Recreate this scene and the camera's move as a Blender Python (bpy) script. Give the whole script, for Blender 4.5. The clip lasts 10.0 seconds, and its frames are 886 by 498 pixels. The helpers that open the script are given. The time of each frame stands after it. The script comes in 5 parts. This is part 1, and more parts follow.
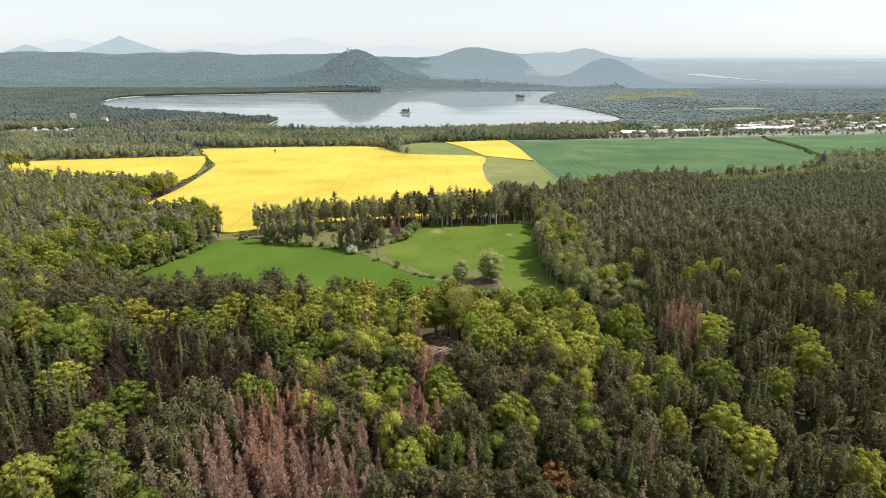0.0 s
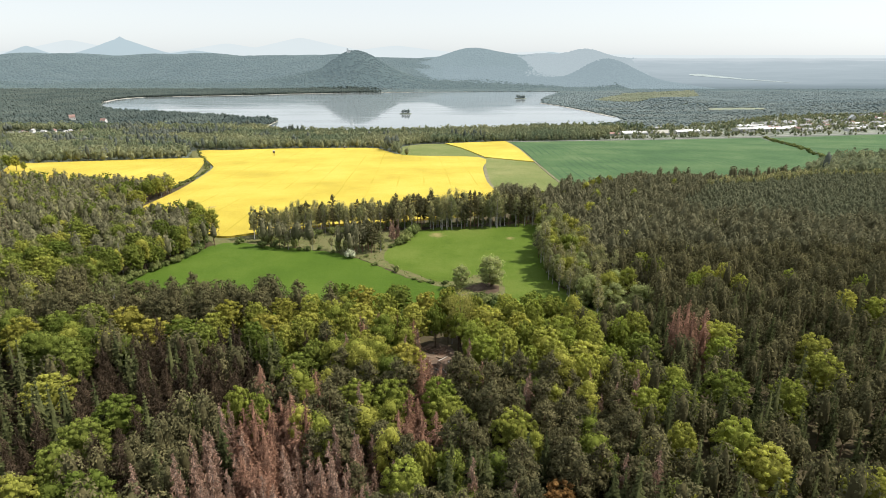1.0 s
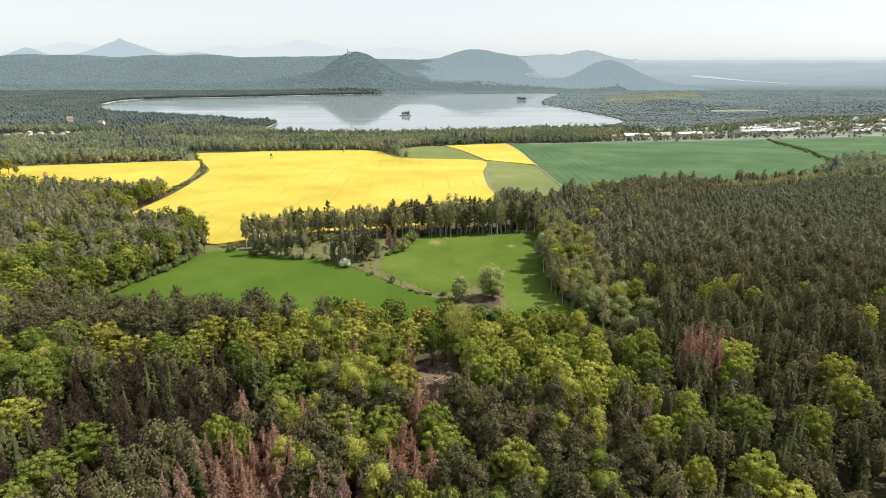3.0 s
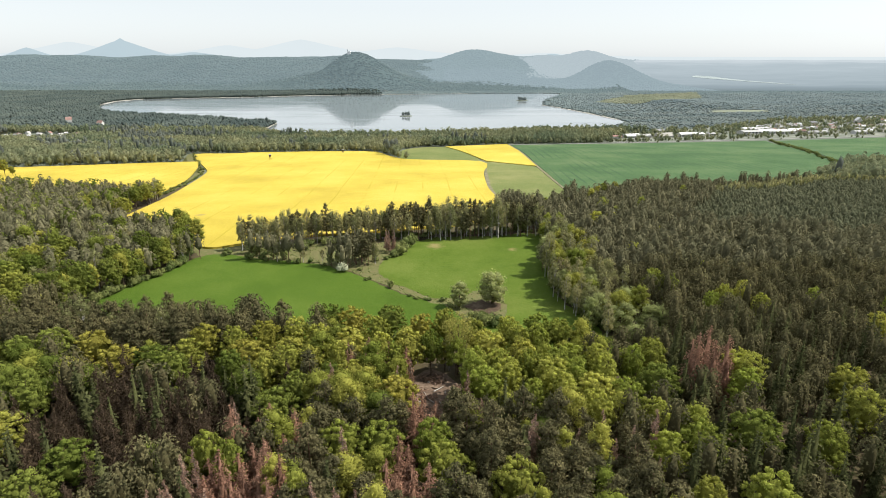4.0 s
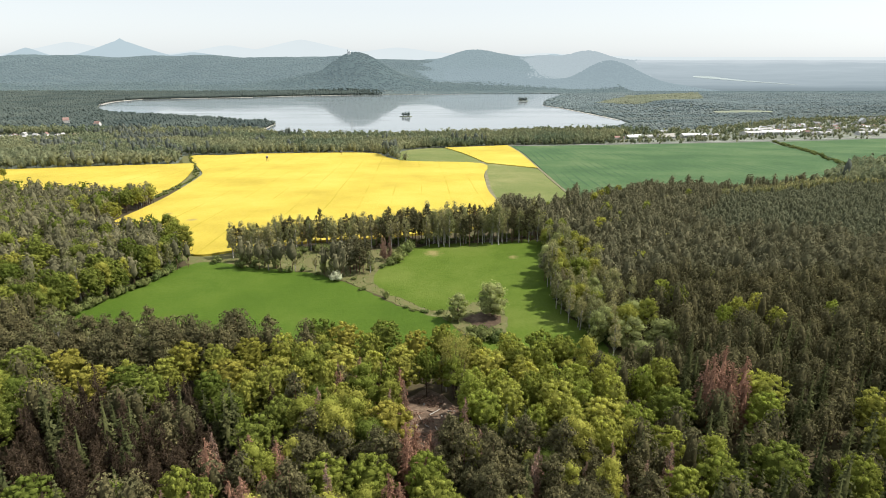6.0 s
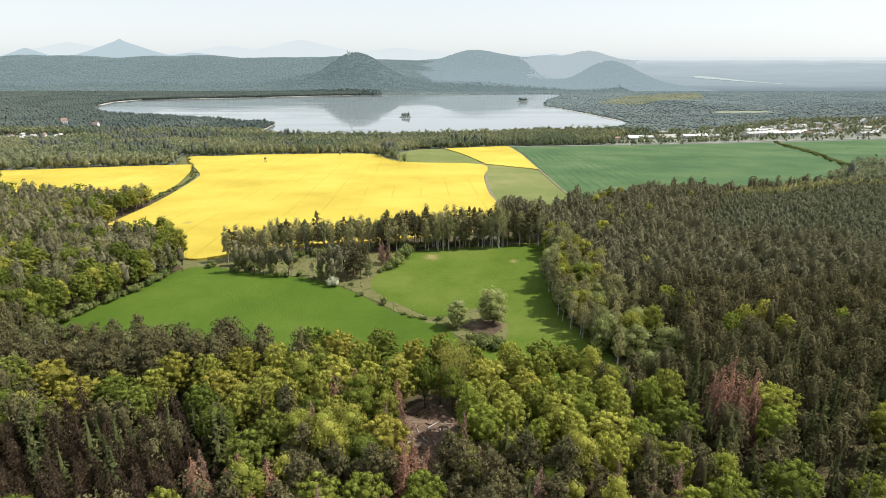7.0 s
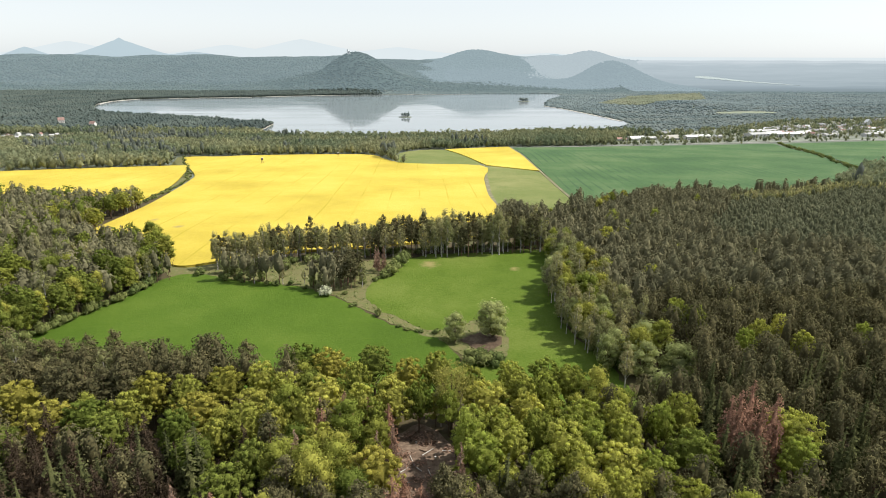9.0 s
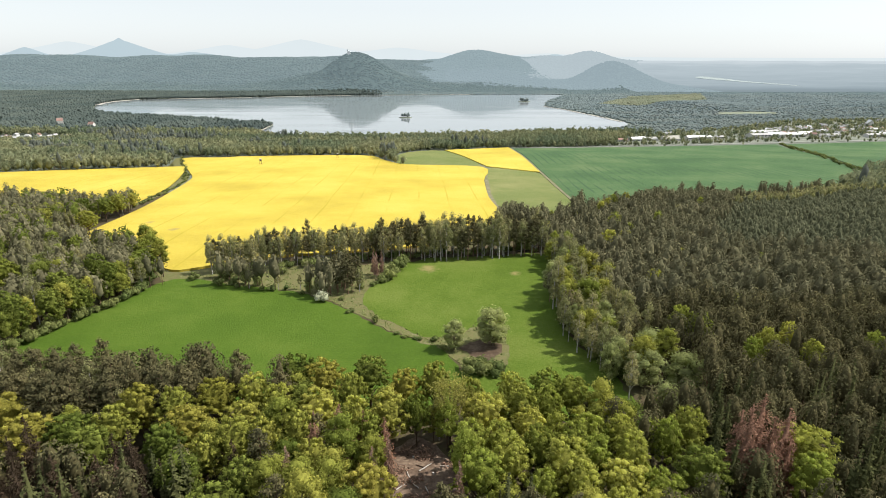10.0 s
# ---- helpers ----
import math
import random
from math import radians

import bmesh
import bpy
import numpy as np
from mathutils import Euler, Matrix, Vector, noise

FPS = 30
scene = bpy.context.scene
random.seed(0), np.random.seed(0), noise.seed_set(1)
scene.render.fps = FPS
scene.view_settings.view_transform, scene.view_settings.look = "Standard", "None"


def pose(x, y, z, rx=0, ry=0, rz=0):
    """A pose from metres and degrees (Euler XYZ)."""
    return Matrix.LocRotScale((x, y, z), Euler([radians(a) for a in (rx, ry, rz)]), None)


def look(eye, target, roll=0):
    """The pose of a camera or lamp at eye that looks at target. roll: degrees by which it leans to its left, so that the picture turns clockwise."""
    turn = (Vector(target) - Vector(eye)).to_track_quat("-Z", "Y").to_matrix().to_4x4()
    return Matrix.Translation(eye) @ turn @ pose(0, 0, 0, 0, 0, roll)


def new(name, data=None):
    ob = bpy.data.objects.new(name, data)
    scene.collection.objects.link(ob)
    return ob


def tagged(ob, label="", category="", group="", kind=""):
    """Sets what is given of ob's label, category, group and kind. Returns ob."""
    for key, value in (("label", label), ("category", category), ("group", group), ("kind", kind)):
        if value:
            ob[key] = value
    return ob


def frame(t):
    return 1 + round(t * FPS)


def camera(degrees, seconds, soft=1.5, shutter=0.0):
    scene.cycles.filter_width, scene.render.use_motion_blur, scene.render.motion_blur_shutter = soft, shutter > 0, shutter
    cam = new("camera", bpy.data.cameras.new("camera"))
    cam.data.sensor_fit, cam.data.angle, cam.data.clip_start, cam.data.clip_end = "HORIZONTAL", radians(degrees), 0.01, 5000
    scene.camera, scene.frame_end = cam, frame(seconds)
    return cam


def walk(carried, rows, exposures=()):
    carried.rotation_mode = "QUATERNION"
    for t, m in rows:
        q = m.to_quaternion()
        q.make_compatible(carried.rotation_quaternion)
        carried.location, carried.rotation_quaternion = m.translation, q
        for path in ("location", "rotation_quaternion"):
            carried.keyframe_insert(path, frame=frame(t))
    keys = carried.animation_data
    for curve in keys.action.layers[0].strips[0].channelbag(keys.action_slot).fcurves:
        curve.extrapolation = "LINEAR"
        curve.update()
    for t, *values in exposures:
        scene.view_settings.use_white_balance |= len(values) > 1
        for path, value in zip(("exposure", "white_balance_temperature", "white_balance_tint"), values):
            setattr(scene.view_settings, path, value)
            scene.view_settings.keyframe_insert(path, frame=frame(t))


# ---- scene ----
cam = camera(73.7, 10.0, soft=0.8)
PATH = [
    (0, (0.64, 1.478, 110.321), (0.641, 3.378, 109.696), 0.1),
    (0.5, (0.826, 4.902, 110.236), (0.826, 6.802, 109.613), 0.0),
    (1, (1.146, 8.38, 110.293), (1.145, 10.28, 109.67), 0.0),
    (1.5, (1.397, 11.89, 110.315), (1.395, 13.79, 109.692), 0.0),
    (2, (1.7, 15.36, 110.18), (1.697, 17.261, 109.558), 0.0),
    (2.5, (2.078, 18.649, 110.099), (2.075, 20.551, 109.479), -0.0),
    (4, (2.887, 29.043, 110.065), (2.882, 30.945, 109.447), 0.0),
    (4.5, (3.134, 32.392, 110.109), (3.13, 34.295, 109.491), 0.0),
    (5, (3.441, 36.068, 109.982), (3.435, 37.97, 109.365), 0.0),
    (5.5, (3.893, 39.622, 110.082), (3.886, 41.524, 109.464), 0.0),
    (7, (4.637, 49.923, 110.102), (4.63, 51.826, 109.485), 0.0),
    (7.5, (4.88, 53.46, 110.134), (4.873, 55.363, 109.517), 0.0),
    (8, (5.096, 56.88, 110.005), (5.089, 58.782, 109.387), 0.0),
    (8.5, (5.428, 60.248, 109.98), (5.42, 62.151, 109.362), 0.1),
    (9, (5.848, 63.623, 109.968), (5.84, 65.525, 109.35), 0.1),
    (9.5, (6.142, 67.044, 109.96), (6.134, 68.946, 109.342), 0.1),
    (10, (6.432, 70.35, 109.928), (6.423, 72.252, 109.311), 0.1),
]
walk(cam, [(t, look(eye, target, roll)) for t, eye, target, roll in PATH])

# ---- world, sun, exposure ----
SUN_ELEV, SUN_AZ = radians(51), radians(86)      # azimuth clockwise from straight ahead (+y)
world = bpy.data.worlds.new("sky")
scene.world = world
world.use_nodes = True
wn = world.node_tree
sky = wn.nodes.new("ShaderNodeTexSky")
sky.sky_type = "NISHITA"
sky.sun_disc = False
sky.sun_elevation, sky.sun_rotation = SUN_ELEV, SUN_AZ
sky.air_density, sky.dust_density, sky.ozone_density = 1.0, 0.7, 1.0
pale = wn.nodes.new("ShaderNodeHueSaturation")
pale.inputs["Saturation"].default_value = 0.35
wn.links.new(sky.outputs[0], pale.inputs["Color"])
veil = wn.nodes.new("ShaderNodeMix")            # thin high haze over the blue
veil.data_type = "RGBA"
veil.inputs[0].default_value = 0.54
veil.inputs[7].default_value = (5.5, 6.0, 6.35, 1)
wn.links.new(pale.outputs[0], veil.inputs[6])
wn.links.new(veil.outputs[2], wn.nodes["Background"].inputs[0])
wn.nodes["Background"].inputs[1].default_value = 0.12

sun = new("sun", bpy.data.lights.new("sun", "SUN"))
sun.data.energy, sun.data.angle, sun.data.color = 5.0, radians(0.6), (1.0, 0.94, 0.84)
to_sun = Vector((math.sin(SUN_AZ) * math.cos(SUN_ELEV), math.cos(SUN_AZ) * math.cos(SUN_ELEV), math.sin(SUN_ELEV)))
sun.matrix_world = look(tuple(to_sun * 800), (0, 0, 0))
scene.view_settings.exposure = 0.43


# ---- materials ----
class Nodes:
    """A small builder for node materials."""

    def __init__(self, name):
        self.mat = bpy.data.materials.new(name)
        self.mat.use_nodes = True
        self.t = self.mat.node_tree
        self.t.nodes.clear()
        self.out = self.t.nodes.new("ShaderNodeOutputMaterial")

    def add(self, kind, **values):
        n = self.t.nodes.new(kind)
        for k, v in values.items():
            n.inputs[k.replace("_", " ")].default_value = v
        return n

    def link(self, a, b):
        self.t.links.new(a, b)

    def coords(self, scale=(1, 1, 1), turn=0.0):
        g = self.t.nodes.new("ShaderNodeNewGeometry")
        m = self.t.nodes.new("ShaderNodeMapping")
        m.inputs["Scale"].default_value = scale
        m.inputs["Rotation"].default_value = (0, 0, turn)
        self.link(g.outputs["Position"], m.inputs["Vector"])
        return m.outputs[0]

    def noise(self, scale, detail=3, rough=0.6, vec=None):
        n = self.add("ShaderNodeTexNoise", Scale=scale, Detail=detail, Roughness=rough)
        self.link(vec or self.coords(), n.inputs["Vector"])
        return n.outputs["Fac"]

    def ramp(self, fac, stops):
        n = self.t.nodes.new("ShaderNodeValToRGB")
        e = n.color_ramp.elements
        while len(e) < len(stops):
            e.new(0.5)
        for s, (p, c) in zip(e, stops):
            s.position, s.color = p, (*c, 1) if len(c) == 3 else (c[0], c[0], c[0], 1)
        self.link(fac, n.inputs[0])
        return n.outputs[0]

    def math(self, op, a, b=None):
        n = self.t.nodes.new("ShaderNodeMath")
        n.operation = op
        for i, v in enumerate((a, b)):
            if v is None:
                continue
            if isinstance(v, (int, float)):
                n.inputs[i].default_value = v
            else:
                self.link(v, n.inputs[i])
        return n.outputs[0]

    def mix(self, fac, a, b, blend="MIX"):
        n = self.t.nodes.new("ShaderNodeMix")
        n.data_type, n.blend_type = "RGBA", blend
        for i, v in ((0, fac), (6, a), (7, b)):
            if isinstance(v, (int, float)):
                n.inputs[i].default_value = v
            elif isinstance(v, tuple):
                n.inputs[i].default_value = (*v, 1)
            else:
                self.link(v, n.inputs[i])
        return n.outputs[2]

    def principled(self, color, rough=0.8, bump=None, strength=0.4, distance=0.3, metal=0.0, spec=0.3):
        p = self.add("ShaderNodeBsdfPrincipled", Roughness=rough, Metallic=metal)
        p.inputs["Specular IOR Level"].default_value = spec
        if isinstance(color, tuple):
            p.inputs["Base Color"].default_value = (*color, 1)
        else:
            self.link(color, p.inputs["Base Color"])
        if bump is not None:
            b = self.add("ShaderNodeBump", Strength=strength, Distance=distance)
            self.link(bump, b.inputs["Height"])
            self.link(b.outputs[0], p.inputs["Normal"])
        self.link(p.outputs[0], self.out.inputs[0])
        return self.mat


def foliage(name, dark, light, per="tint", glow=0.3, mottle=0.42, sprigs=True):
    """Leaves: a colour per tree between dark and light, varied from clump to clump and from spray to spray."""
    n = Nodes(name)
    if per == "tint":
        a = n.t.nodes.new("ShaderNodeAttribute")
        a.attribute_name = "tint"
        which = a.outputs["Fac"]
    else:
        which = n.t.nodes.new("ShaderNodeObjectInfo").outputs["Random"]
    col = n.mix(which, dark, light)
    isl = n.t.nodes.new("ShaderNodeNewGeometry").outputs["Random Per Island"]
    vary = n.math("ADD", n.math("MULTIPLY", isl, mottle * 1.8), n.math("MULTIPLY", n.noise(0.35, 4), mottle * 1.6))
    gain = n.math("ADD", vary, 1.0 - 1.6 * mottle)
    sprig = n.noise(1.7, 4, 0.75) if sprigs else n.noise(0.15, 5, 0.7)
    # the ramp's dark end paints shadowed gaps of the crown into the colour
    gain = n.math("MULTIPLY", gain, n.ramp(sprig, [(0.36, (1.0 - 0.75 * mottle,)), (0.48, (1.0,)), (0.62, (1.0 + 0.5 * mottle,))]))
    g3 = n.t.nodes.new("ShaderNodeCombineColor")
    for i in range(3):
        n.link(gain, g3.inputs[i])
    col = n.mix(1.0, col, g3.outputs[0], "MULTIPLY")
    d = n.add("ShaderNodeBsdfDiffuse", Roughness=0.6)
    s = n.add("ShaderNodeBsdfTranslucent")
    m = n.add("ShaderNodeMixShader", Fac=glow)
    rough = n.add("ShaderNodeBump", Strength=0.6 if sprigs else 0.0, Distance=0.25)
    n.link(sprig, rough.inputs["Height"])
    n.link(rough.outputs[0], d.inputs["Normal"])
    n.link(col, d.inputs[0])
    n.link(col, s.inputs[0])
    n.link(d.outputs[0], m.inputs[1])
    n.link(s.outputs[0], m.inputs[2])
    n.link(m.outputs[0], n.out.inputs[0])
    return n.mat


def earthy(name, stops, scale=0.15, fine=2.0, strength=0.5, distance=0.2, rough=0.95):
    n = Nodes(name)
    f = n.math("ADD", n.math("MULTIPLY", n.noise(scale, 5), 0.65), n.math("MULTIPLY", n.noise(fine, 4), 0.35))
    return n.principled(n.ramp(f, stops), rough, n.noise(fine, 5), strength, distance, spec=0.1)


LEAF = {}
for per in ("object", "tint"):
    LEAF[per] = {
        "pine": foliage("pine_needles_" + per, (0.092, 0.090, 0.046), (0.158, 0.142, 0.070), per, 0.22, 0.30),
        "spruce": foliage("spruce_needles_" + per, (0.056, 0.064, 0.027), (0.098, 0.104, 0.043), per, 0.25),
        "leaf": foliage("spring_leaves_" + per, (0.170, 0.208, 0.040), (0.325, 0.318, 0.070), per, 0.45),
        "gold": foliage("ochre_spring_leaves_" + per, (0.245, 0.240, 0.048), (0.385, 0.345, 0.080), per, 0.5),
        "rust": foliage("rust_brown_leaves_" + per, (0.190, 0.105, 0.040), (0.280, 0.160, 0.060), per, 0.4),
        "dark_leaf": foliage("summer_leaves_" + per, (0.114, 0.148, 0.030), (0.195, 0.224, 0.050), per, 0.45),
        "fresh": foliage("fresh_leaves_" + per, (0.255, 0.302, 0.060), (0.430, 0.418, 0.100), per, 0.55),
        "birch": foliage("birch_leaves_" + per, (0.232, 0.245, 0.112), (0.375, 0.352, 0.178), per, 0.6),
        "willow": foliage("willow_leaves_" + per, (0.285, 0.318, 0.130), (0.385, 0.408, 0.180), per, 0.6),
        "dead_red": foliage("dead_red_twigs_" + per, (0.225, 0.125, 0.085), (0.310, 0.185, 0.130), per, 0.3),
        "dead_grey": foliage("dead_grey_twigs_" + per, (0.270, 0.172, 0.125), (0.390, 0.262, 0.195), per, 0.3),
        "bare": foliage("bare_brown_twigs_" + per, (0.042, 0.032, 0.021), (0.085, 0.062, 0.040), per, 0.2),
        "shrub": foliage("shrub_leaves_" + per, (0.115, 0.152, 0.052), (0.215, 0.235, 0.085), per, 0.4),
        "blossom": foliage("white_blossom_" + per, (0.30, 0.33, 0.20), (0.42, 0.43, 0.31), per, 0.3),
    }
for d in LEAF.values():
    d["row_pine"] = d["pine"]
# darker core colour that stands for the shade inside pine crowns
NEEDLES_SHADED = earthy("shaded_inner_needles", [(0.3, (0.050, 0.046, 0.022)), (0.7, (0.090, 0.080, 0.038))], 0.8, 4)
BARK = earthy("brown_bark", [(0.3, (0.05, 0.035, 0.025)), (0.7, (0.14, 0.10, 0.07))], 0.8, 6)
PINE_BARK = earthy("pine_bark", [(0.3, (0.10, 0.065, 0.045)), (0.7, (0.22, 0.14, 0.09))], 0.8, 6)
PALE_BARK = earthy("pale_bark", [(0.35, (0.20, 0.18, 0.16)), (0.65, (0.55, 0.53, 0.50))], 1.2, 6)
GREY_WOOD = earthy("grey_dead_wood", [(0.3, (0.13, 0.10, 0.085)), (0.7, (0.26, 0.21, 0.18))], 1.0, 6)
LITTER = earthy("forest_litter", [(0.3, (0.035, 0.030, 0.018)), (0.5, (0.075, 0.060, 0.035)), (0.7, (0.075, 0.085, 0.030))], 0.05, 0.8)

# paler woodland floors, with distance haze put into their colour
FAR_FLOOR = earthy("hazed_woodland_floor", [(0.3, (0.100, 0.120, 0.095)), (0.5, (0.125, 0.145, 0.115)), (0.7, (0.15, 0.165, 0.125))], 0.02, 0.2)
HILL_FLOOR = earthy("hazed_hill_floor", [(0.3, (0.13, 0.175, 0.18)), (0.5, (0.15, 0.195, 0.20)), (0.7, (0.17, 0.215, 0.215))], 0.01, 0.1)


# ---- shape of the land ----
LAKE_Z = -62.0
PROFILE_Y = (-900, 300, 350, 412, 540, 800, 1000, 1250, 1320, 7000)
PROFILE_Z = (0, 0, -0.6, -3, -12, -28, -38, -59, -62, -62)
#        x      y     height  spread
HILLS = ((-441, 3400, 98, 190), (-540, 3430, 52, 150), (-420, 3450, 42, 400), (215, 4330, 62, 235), (985, 4420, 66, 190), (706, 4400, 24, 110), (970, 3800, 118, 170), (1160, 3830, 62, 210),
         (-1500, 3900, 25, 500), (-2600, 3950, 25, 600), (600, 4100, 14, 400), (-700, 3650, 30, 300),
         (-1650, 1450, 30, 260), (1750, 2100, 22, 380), (900, 2300, 16, 200))


def ease(v, a, b):
    s = np.clip((v - a) / (b - a), 0, 1)
    return s * s * (3 - 2 * s)


def ground_z(x, y):
    x, y = np.asarray(x, float), np.asarray(y, float)
    z = sum(np.interp(y + d, PROFILE_Y, PROFILE_Z) for d in (-40, -20, 0, 20, 40)) / 5
    right = ease(x, 350, 800)
    # far land is raised to meet the horizon as the camera sees it
    z = z + (150 + 14 * ease(-x, 200, 700)) * (ease(y, 3250, 4450) * (1 - right) + ease(y, 3900, 4480) * right)
    for hx, hy, h, s in HILLS:
        r = np.hypot(x - hx, y - hy) / s
        z = z + h * np.exp(-r ** 2.0) * (ease(y, 3040, 3320) if hy > 3000 else 1)
    far = ease(y, 3200, 3900) * (1 - 0.75 * ease(x, 1100, 1500))
    return z + far * (7 * np.sin(x / 173 + y / 240) + 5 * np.sin(x / 71 - y / 133 + 1))


def catmull(points, steps=6):
    """A closed smooth line through the points."""
    p = np.array(points, float)
    a, b, c, d = (np.roll(p, k, 0) for k in (1, 0, -1, -2))
    out = []
    for s in np.linspace(0, 1, steps, endpoint=False):
        out.append(0.5 * (2 * b + (c - a) * s + (2 * a - 5 * b + 4 * c - d) * s ** 2 + (3 * b - a - 3 * c + d) * s ** 3))
    return np.stack(out, 1).reshape(-1, 2)


def ragged(line, amount, gap=2.0):
    """The same outline with an uneven edge."""
    p = np.asarray(line)
    q = np.roll(p, -1, 0)
    out = []
    for a, c in zip(p, q):
        k = max(1, int(np.hypot(*(c - a)) / gap))
        out += [a + (c - a) * i / k for i in range(k)]
    return [(v[0] + amount * noise.noise(Vector((v[0] / 5, v[1] / 5, 1.0))), v[1] + amount * noise.noise(Vector((v[0] / 5, v[1] / 5, 9.0)))) for v in out]


def grown(line, d):
    """The outline pushed outwards by d metres."""
    p = np.asarray(line, float)
    t = np.roll(p, -1, 0) - np.roll(p, 1, 0)
    nrm = np.stack([t[:, 1], -t[:, 0]], 1) / np.linalg.norm(t, axis=1)[:, None]
    area = np.sum(p[:, 0] * np.roll(p[:, 1], -1) - np.roll(p[:, 0], -1) * p[:, 1])
    return p + nrm * d * np.sign(area)


def inside(poly, x, y):
    p = np.asarray(poly)
    q = np.roll(p, -1, 0)
    hit = np.zeros(np.shape(x), bool)
    for (x0, y0), (x1, y1) in zip(p, q):
        if y0 == y1:
            continue
        hit ^= ((y0 > y) != (y1 > y)) & (x < (x1 - x0) * (y - y0) / (y1 - y0) + x0)
    return hit


def mesh_object(name, bm, material, parent=None, label=""):
    me = bpy.data.meshes.new(name)
    bm.to_mesh(me)
    bm.free()
    for m in material if isinstance(material, (list, tuple)) else [material]:
        me.materials.append(m)
    ob = new(name, me)
    if parent:
        ob.parent = parent
    return tagged(ob, label)


part = mesh_object


def drape(outline, lift, step=16, depth=0.0, flat=None):
    """A sheet cut to an outline and laid on the land; depth: how far its rim reaches down."""
    bm = bmesh.new()
    bm.faces.new([bm.verts.new((x, y, 0)) for x, y in outline])
    bmesh.ops.triangulate(bm, faces=bm.faces[:])
    p = np.asarray(outline)
    if flat is None:
        for axis in (0, 1):
            lo, hi = p[:, axis].min(), p[:, axis].max()
            gap = step if axis else step * 4
            for c in np.arange(lo + gap, hi, gap):
                n = (0, 1, 0) if axis else (1, 0, 0)
                co = (0, float(c), 0) if axis else (float(c), 0, 0)
                bmesh.ops.bisect_plane(bm, geom=bm.verts[:] + bm.edges[:] + bm.faces[:], plane_co=co, plane_no=n)
    bmesh.ops.recalc_face_normals(bm, faces=bm.faces[:])
    for f in bm.faces:
        if f.normal.z < 0:
            f.normal_flip()
    for v in bm.verts:
        v.co.z = (float(ground_z(v.co.x, v.co.y)) if flat is None else flat) + lift
    if depth:
        rim = [e for e in bm.edges if e.is_boundary]
        low = {}
        for e in rim:
            for v in e.verts:
                if v not in low:
                    low[v] = bm.verts.new((v.co.x, v.co.y, v.co.z - depth))
        for e in rim:
            a, b = e.verts
            bm.faces.new((a, b, low[b], low[a]))
    return bm


# outlines on the plan
MEADOW_NEAR = catmull([(-168, 272), (-157, 297), (-146, 321), (-141, 341), (-131, 357), (-109, 349), (-88, 344), (-65, 340), (-46, 326), (-35, 315),
                       (-25, 304), (-14, 294), (-3, 286), (9, 273), (11, 242), (-31, 236), (-63, 242), (-97, 246), (-133, 250), (-160, 258)])
MEADOW_FAR = catmull([(-33, 330), (-31, 352), (-17, 390), (30, 400), (64, 405), (59, 366), (55, 330), (53, 305), (54, 288), (60, 270), (64, 251), (67, 238), (65, 229), (52, 226),
                      (43, 233), (24, 236), (12, 244), (13, 264), (29, 266), (31, 290), (24, 303), (2, 291), (-15, 303), (-26, 315)])
RAPE_MAIN = catmull([(-143, 372), (-168, 392), (-205, 412), (-236, 440), (-243, 480), (-250, 547), (-261, 618), (-282, 725), (-300, 774), (-355, 880), (-385, 955), (-335, 963),
                     (-290, 985), (-127, 1004), (-84, 936), (-47, 884), (55, 859), (50, 737), (47, 620), (50, 542), (34, 452), (-25, 420), (-90, 400), (-124, 380)], 4)
RAPE_LEFT = catmull([(-440, 590), (-560, 770), (-545, 792), (-360, 852), (-335, 835), (-303, 744), (-280, 660), (-272, 599), (-268, 552), (-290, 545)], 4)
RAPE_SMALL = [(4, 1131), (127, 1213), (125, 809), (62, 865)]
PASTURE = catmull([(60, 853), (124, 800), (123, 576), (78, 492), (54, 542), (51, 637)], 3)
WHEAT = [(133, 1195), (351, 1238), (690, 1306), (652, 1169), (545, 833), (505, 765), (430, 690), (380, 645), (330, 612), (300, 600), (262, 585), (233, 592), (194, 580), (145, 543), (112, 506), (124, 570), (129, 810)]
PLANTATION = [(162, 395), (182, 455), (214, 495), (258, 576), (330, 605), (385, 642), (560, 642), (480, 450), (250, 365)]
WHEAT_RIGHT = [(714, 1306), (980, 1366), (1250, 1415), (700, 845), (556, 823), (604, 993)]
ROUGH = catmull([(-47, 888), (55, 864), (4, 1125), (-60, 1080), (-70, 960)], 3)
TRACK = catmull([(-262, 548), (-268, 618), (-284, 715), (-303, 774), (-358, 885), (-382, 960), (-400, 955), (-362, 865), (-333, 830), (-302, 744), (-279, 660), (-270, 600)], 3)
CLEARING = catmull([(-9, 184), (-10, 205), (-8, 218), (-1, 223), (5, 219), (9, 206), (7, 188), (-1, 179)], 4)
BARE_SOIL = catmull([(13, 283), (18, 286), (23, 291), (28, 288), (29, 279), (26, 275), (24, 272), (18, 274), (15, 277)], 4)
MARGIN = catmull([(-36, 330), (-34, 352), (-22, 388), (-30, 392), (-55, 380), (-85, 386), (-110, 372), (-122, 362), (-105, 350), (-65, 341), (-46, 327), (-35, 316),
                  (-14, 295), (6, 278), (11, 270), (16, 266), (31, 267), (33, 292), (24, 306), (4, 294), (-13, 306), (-24, 318)], 3)
STRIP = [(-52, 325), (-38, 352), (-27, 355), (-27, 332), (4, 297), (24, 309), (36, 292), (33, 254), (9, 260), (2, 276), (-36, 313)]
HAMLET = [(-1010, 1255), (-800, 1255), (-795, 1432), (-1010, 1432)]
FIELD_GAP = [(40, 520), (62, 520), (66, 870), (40, 870)]
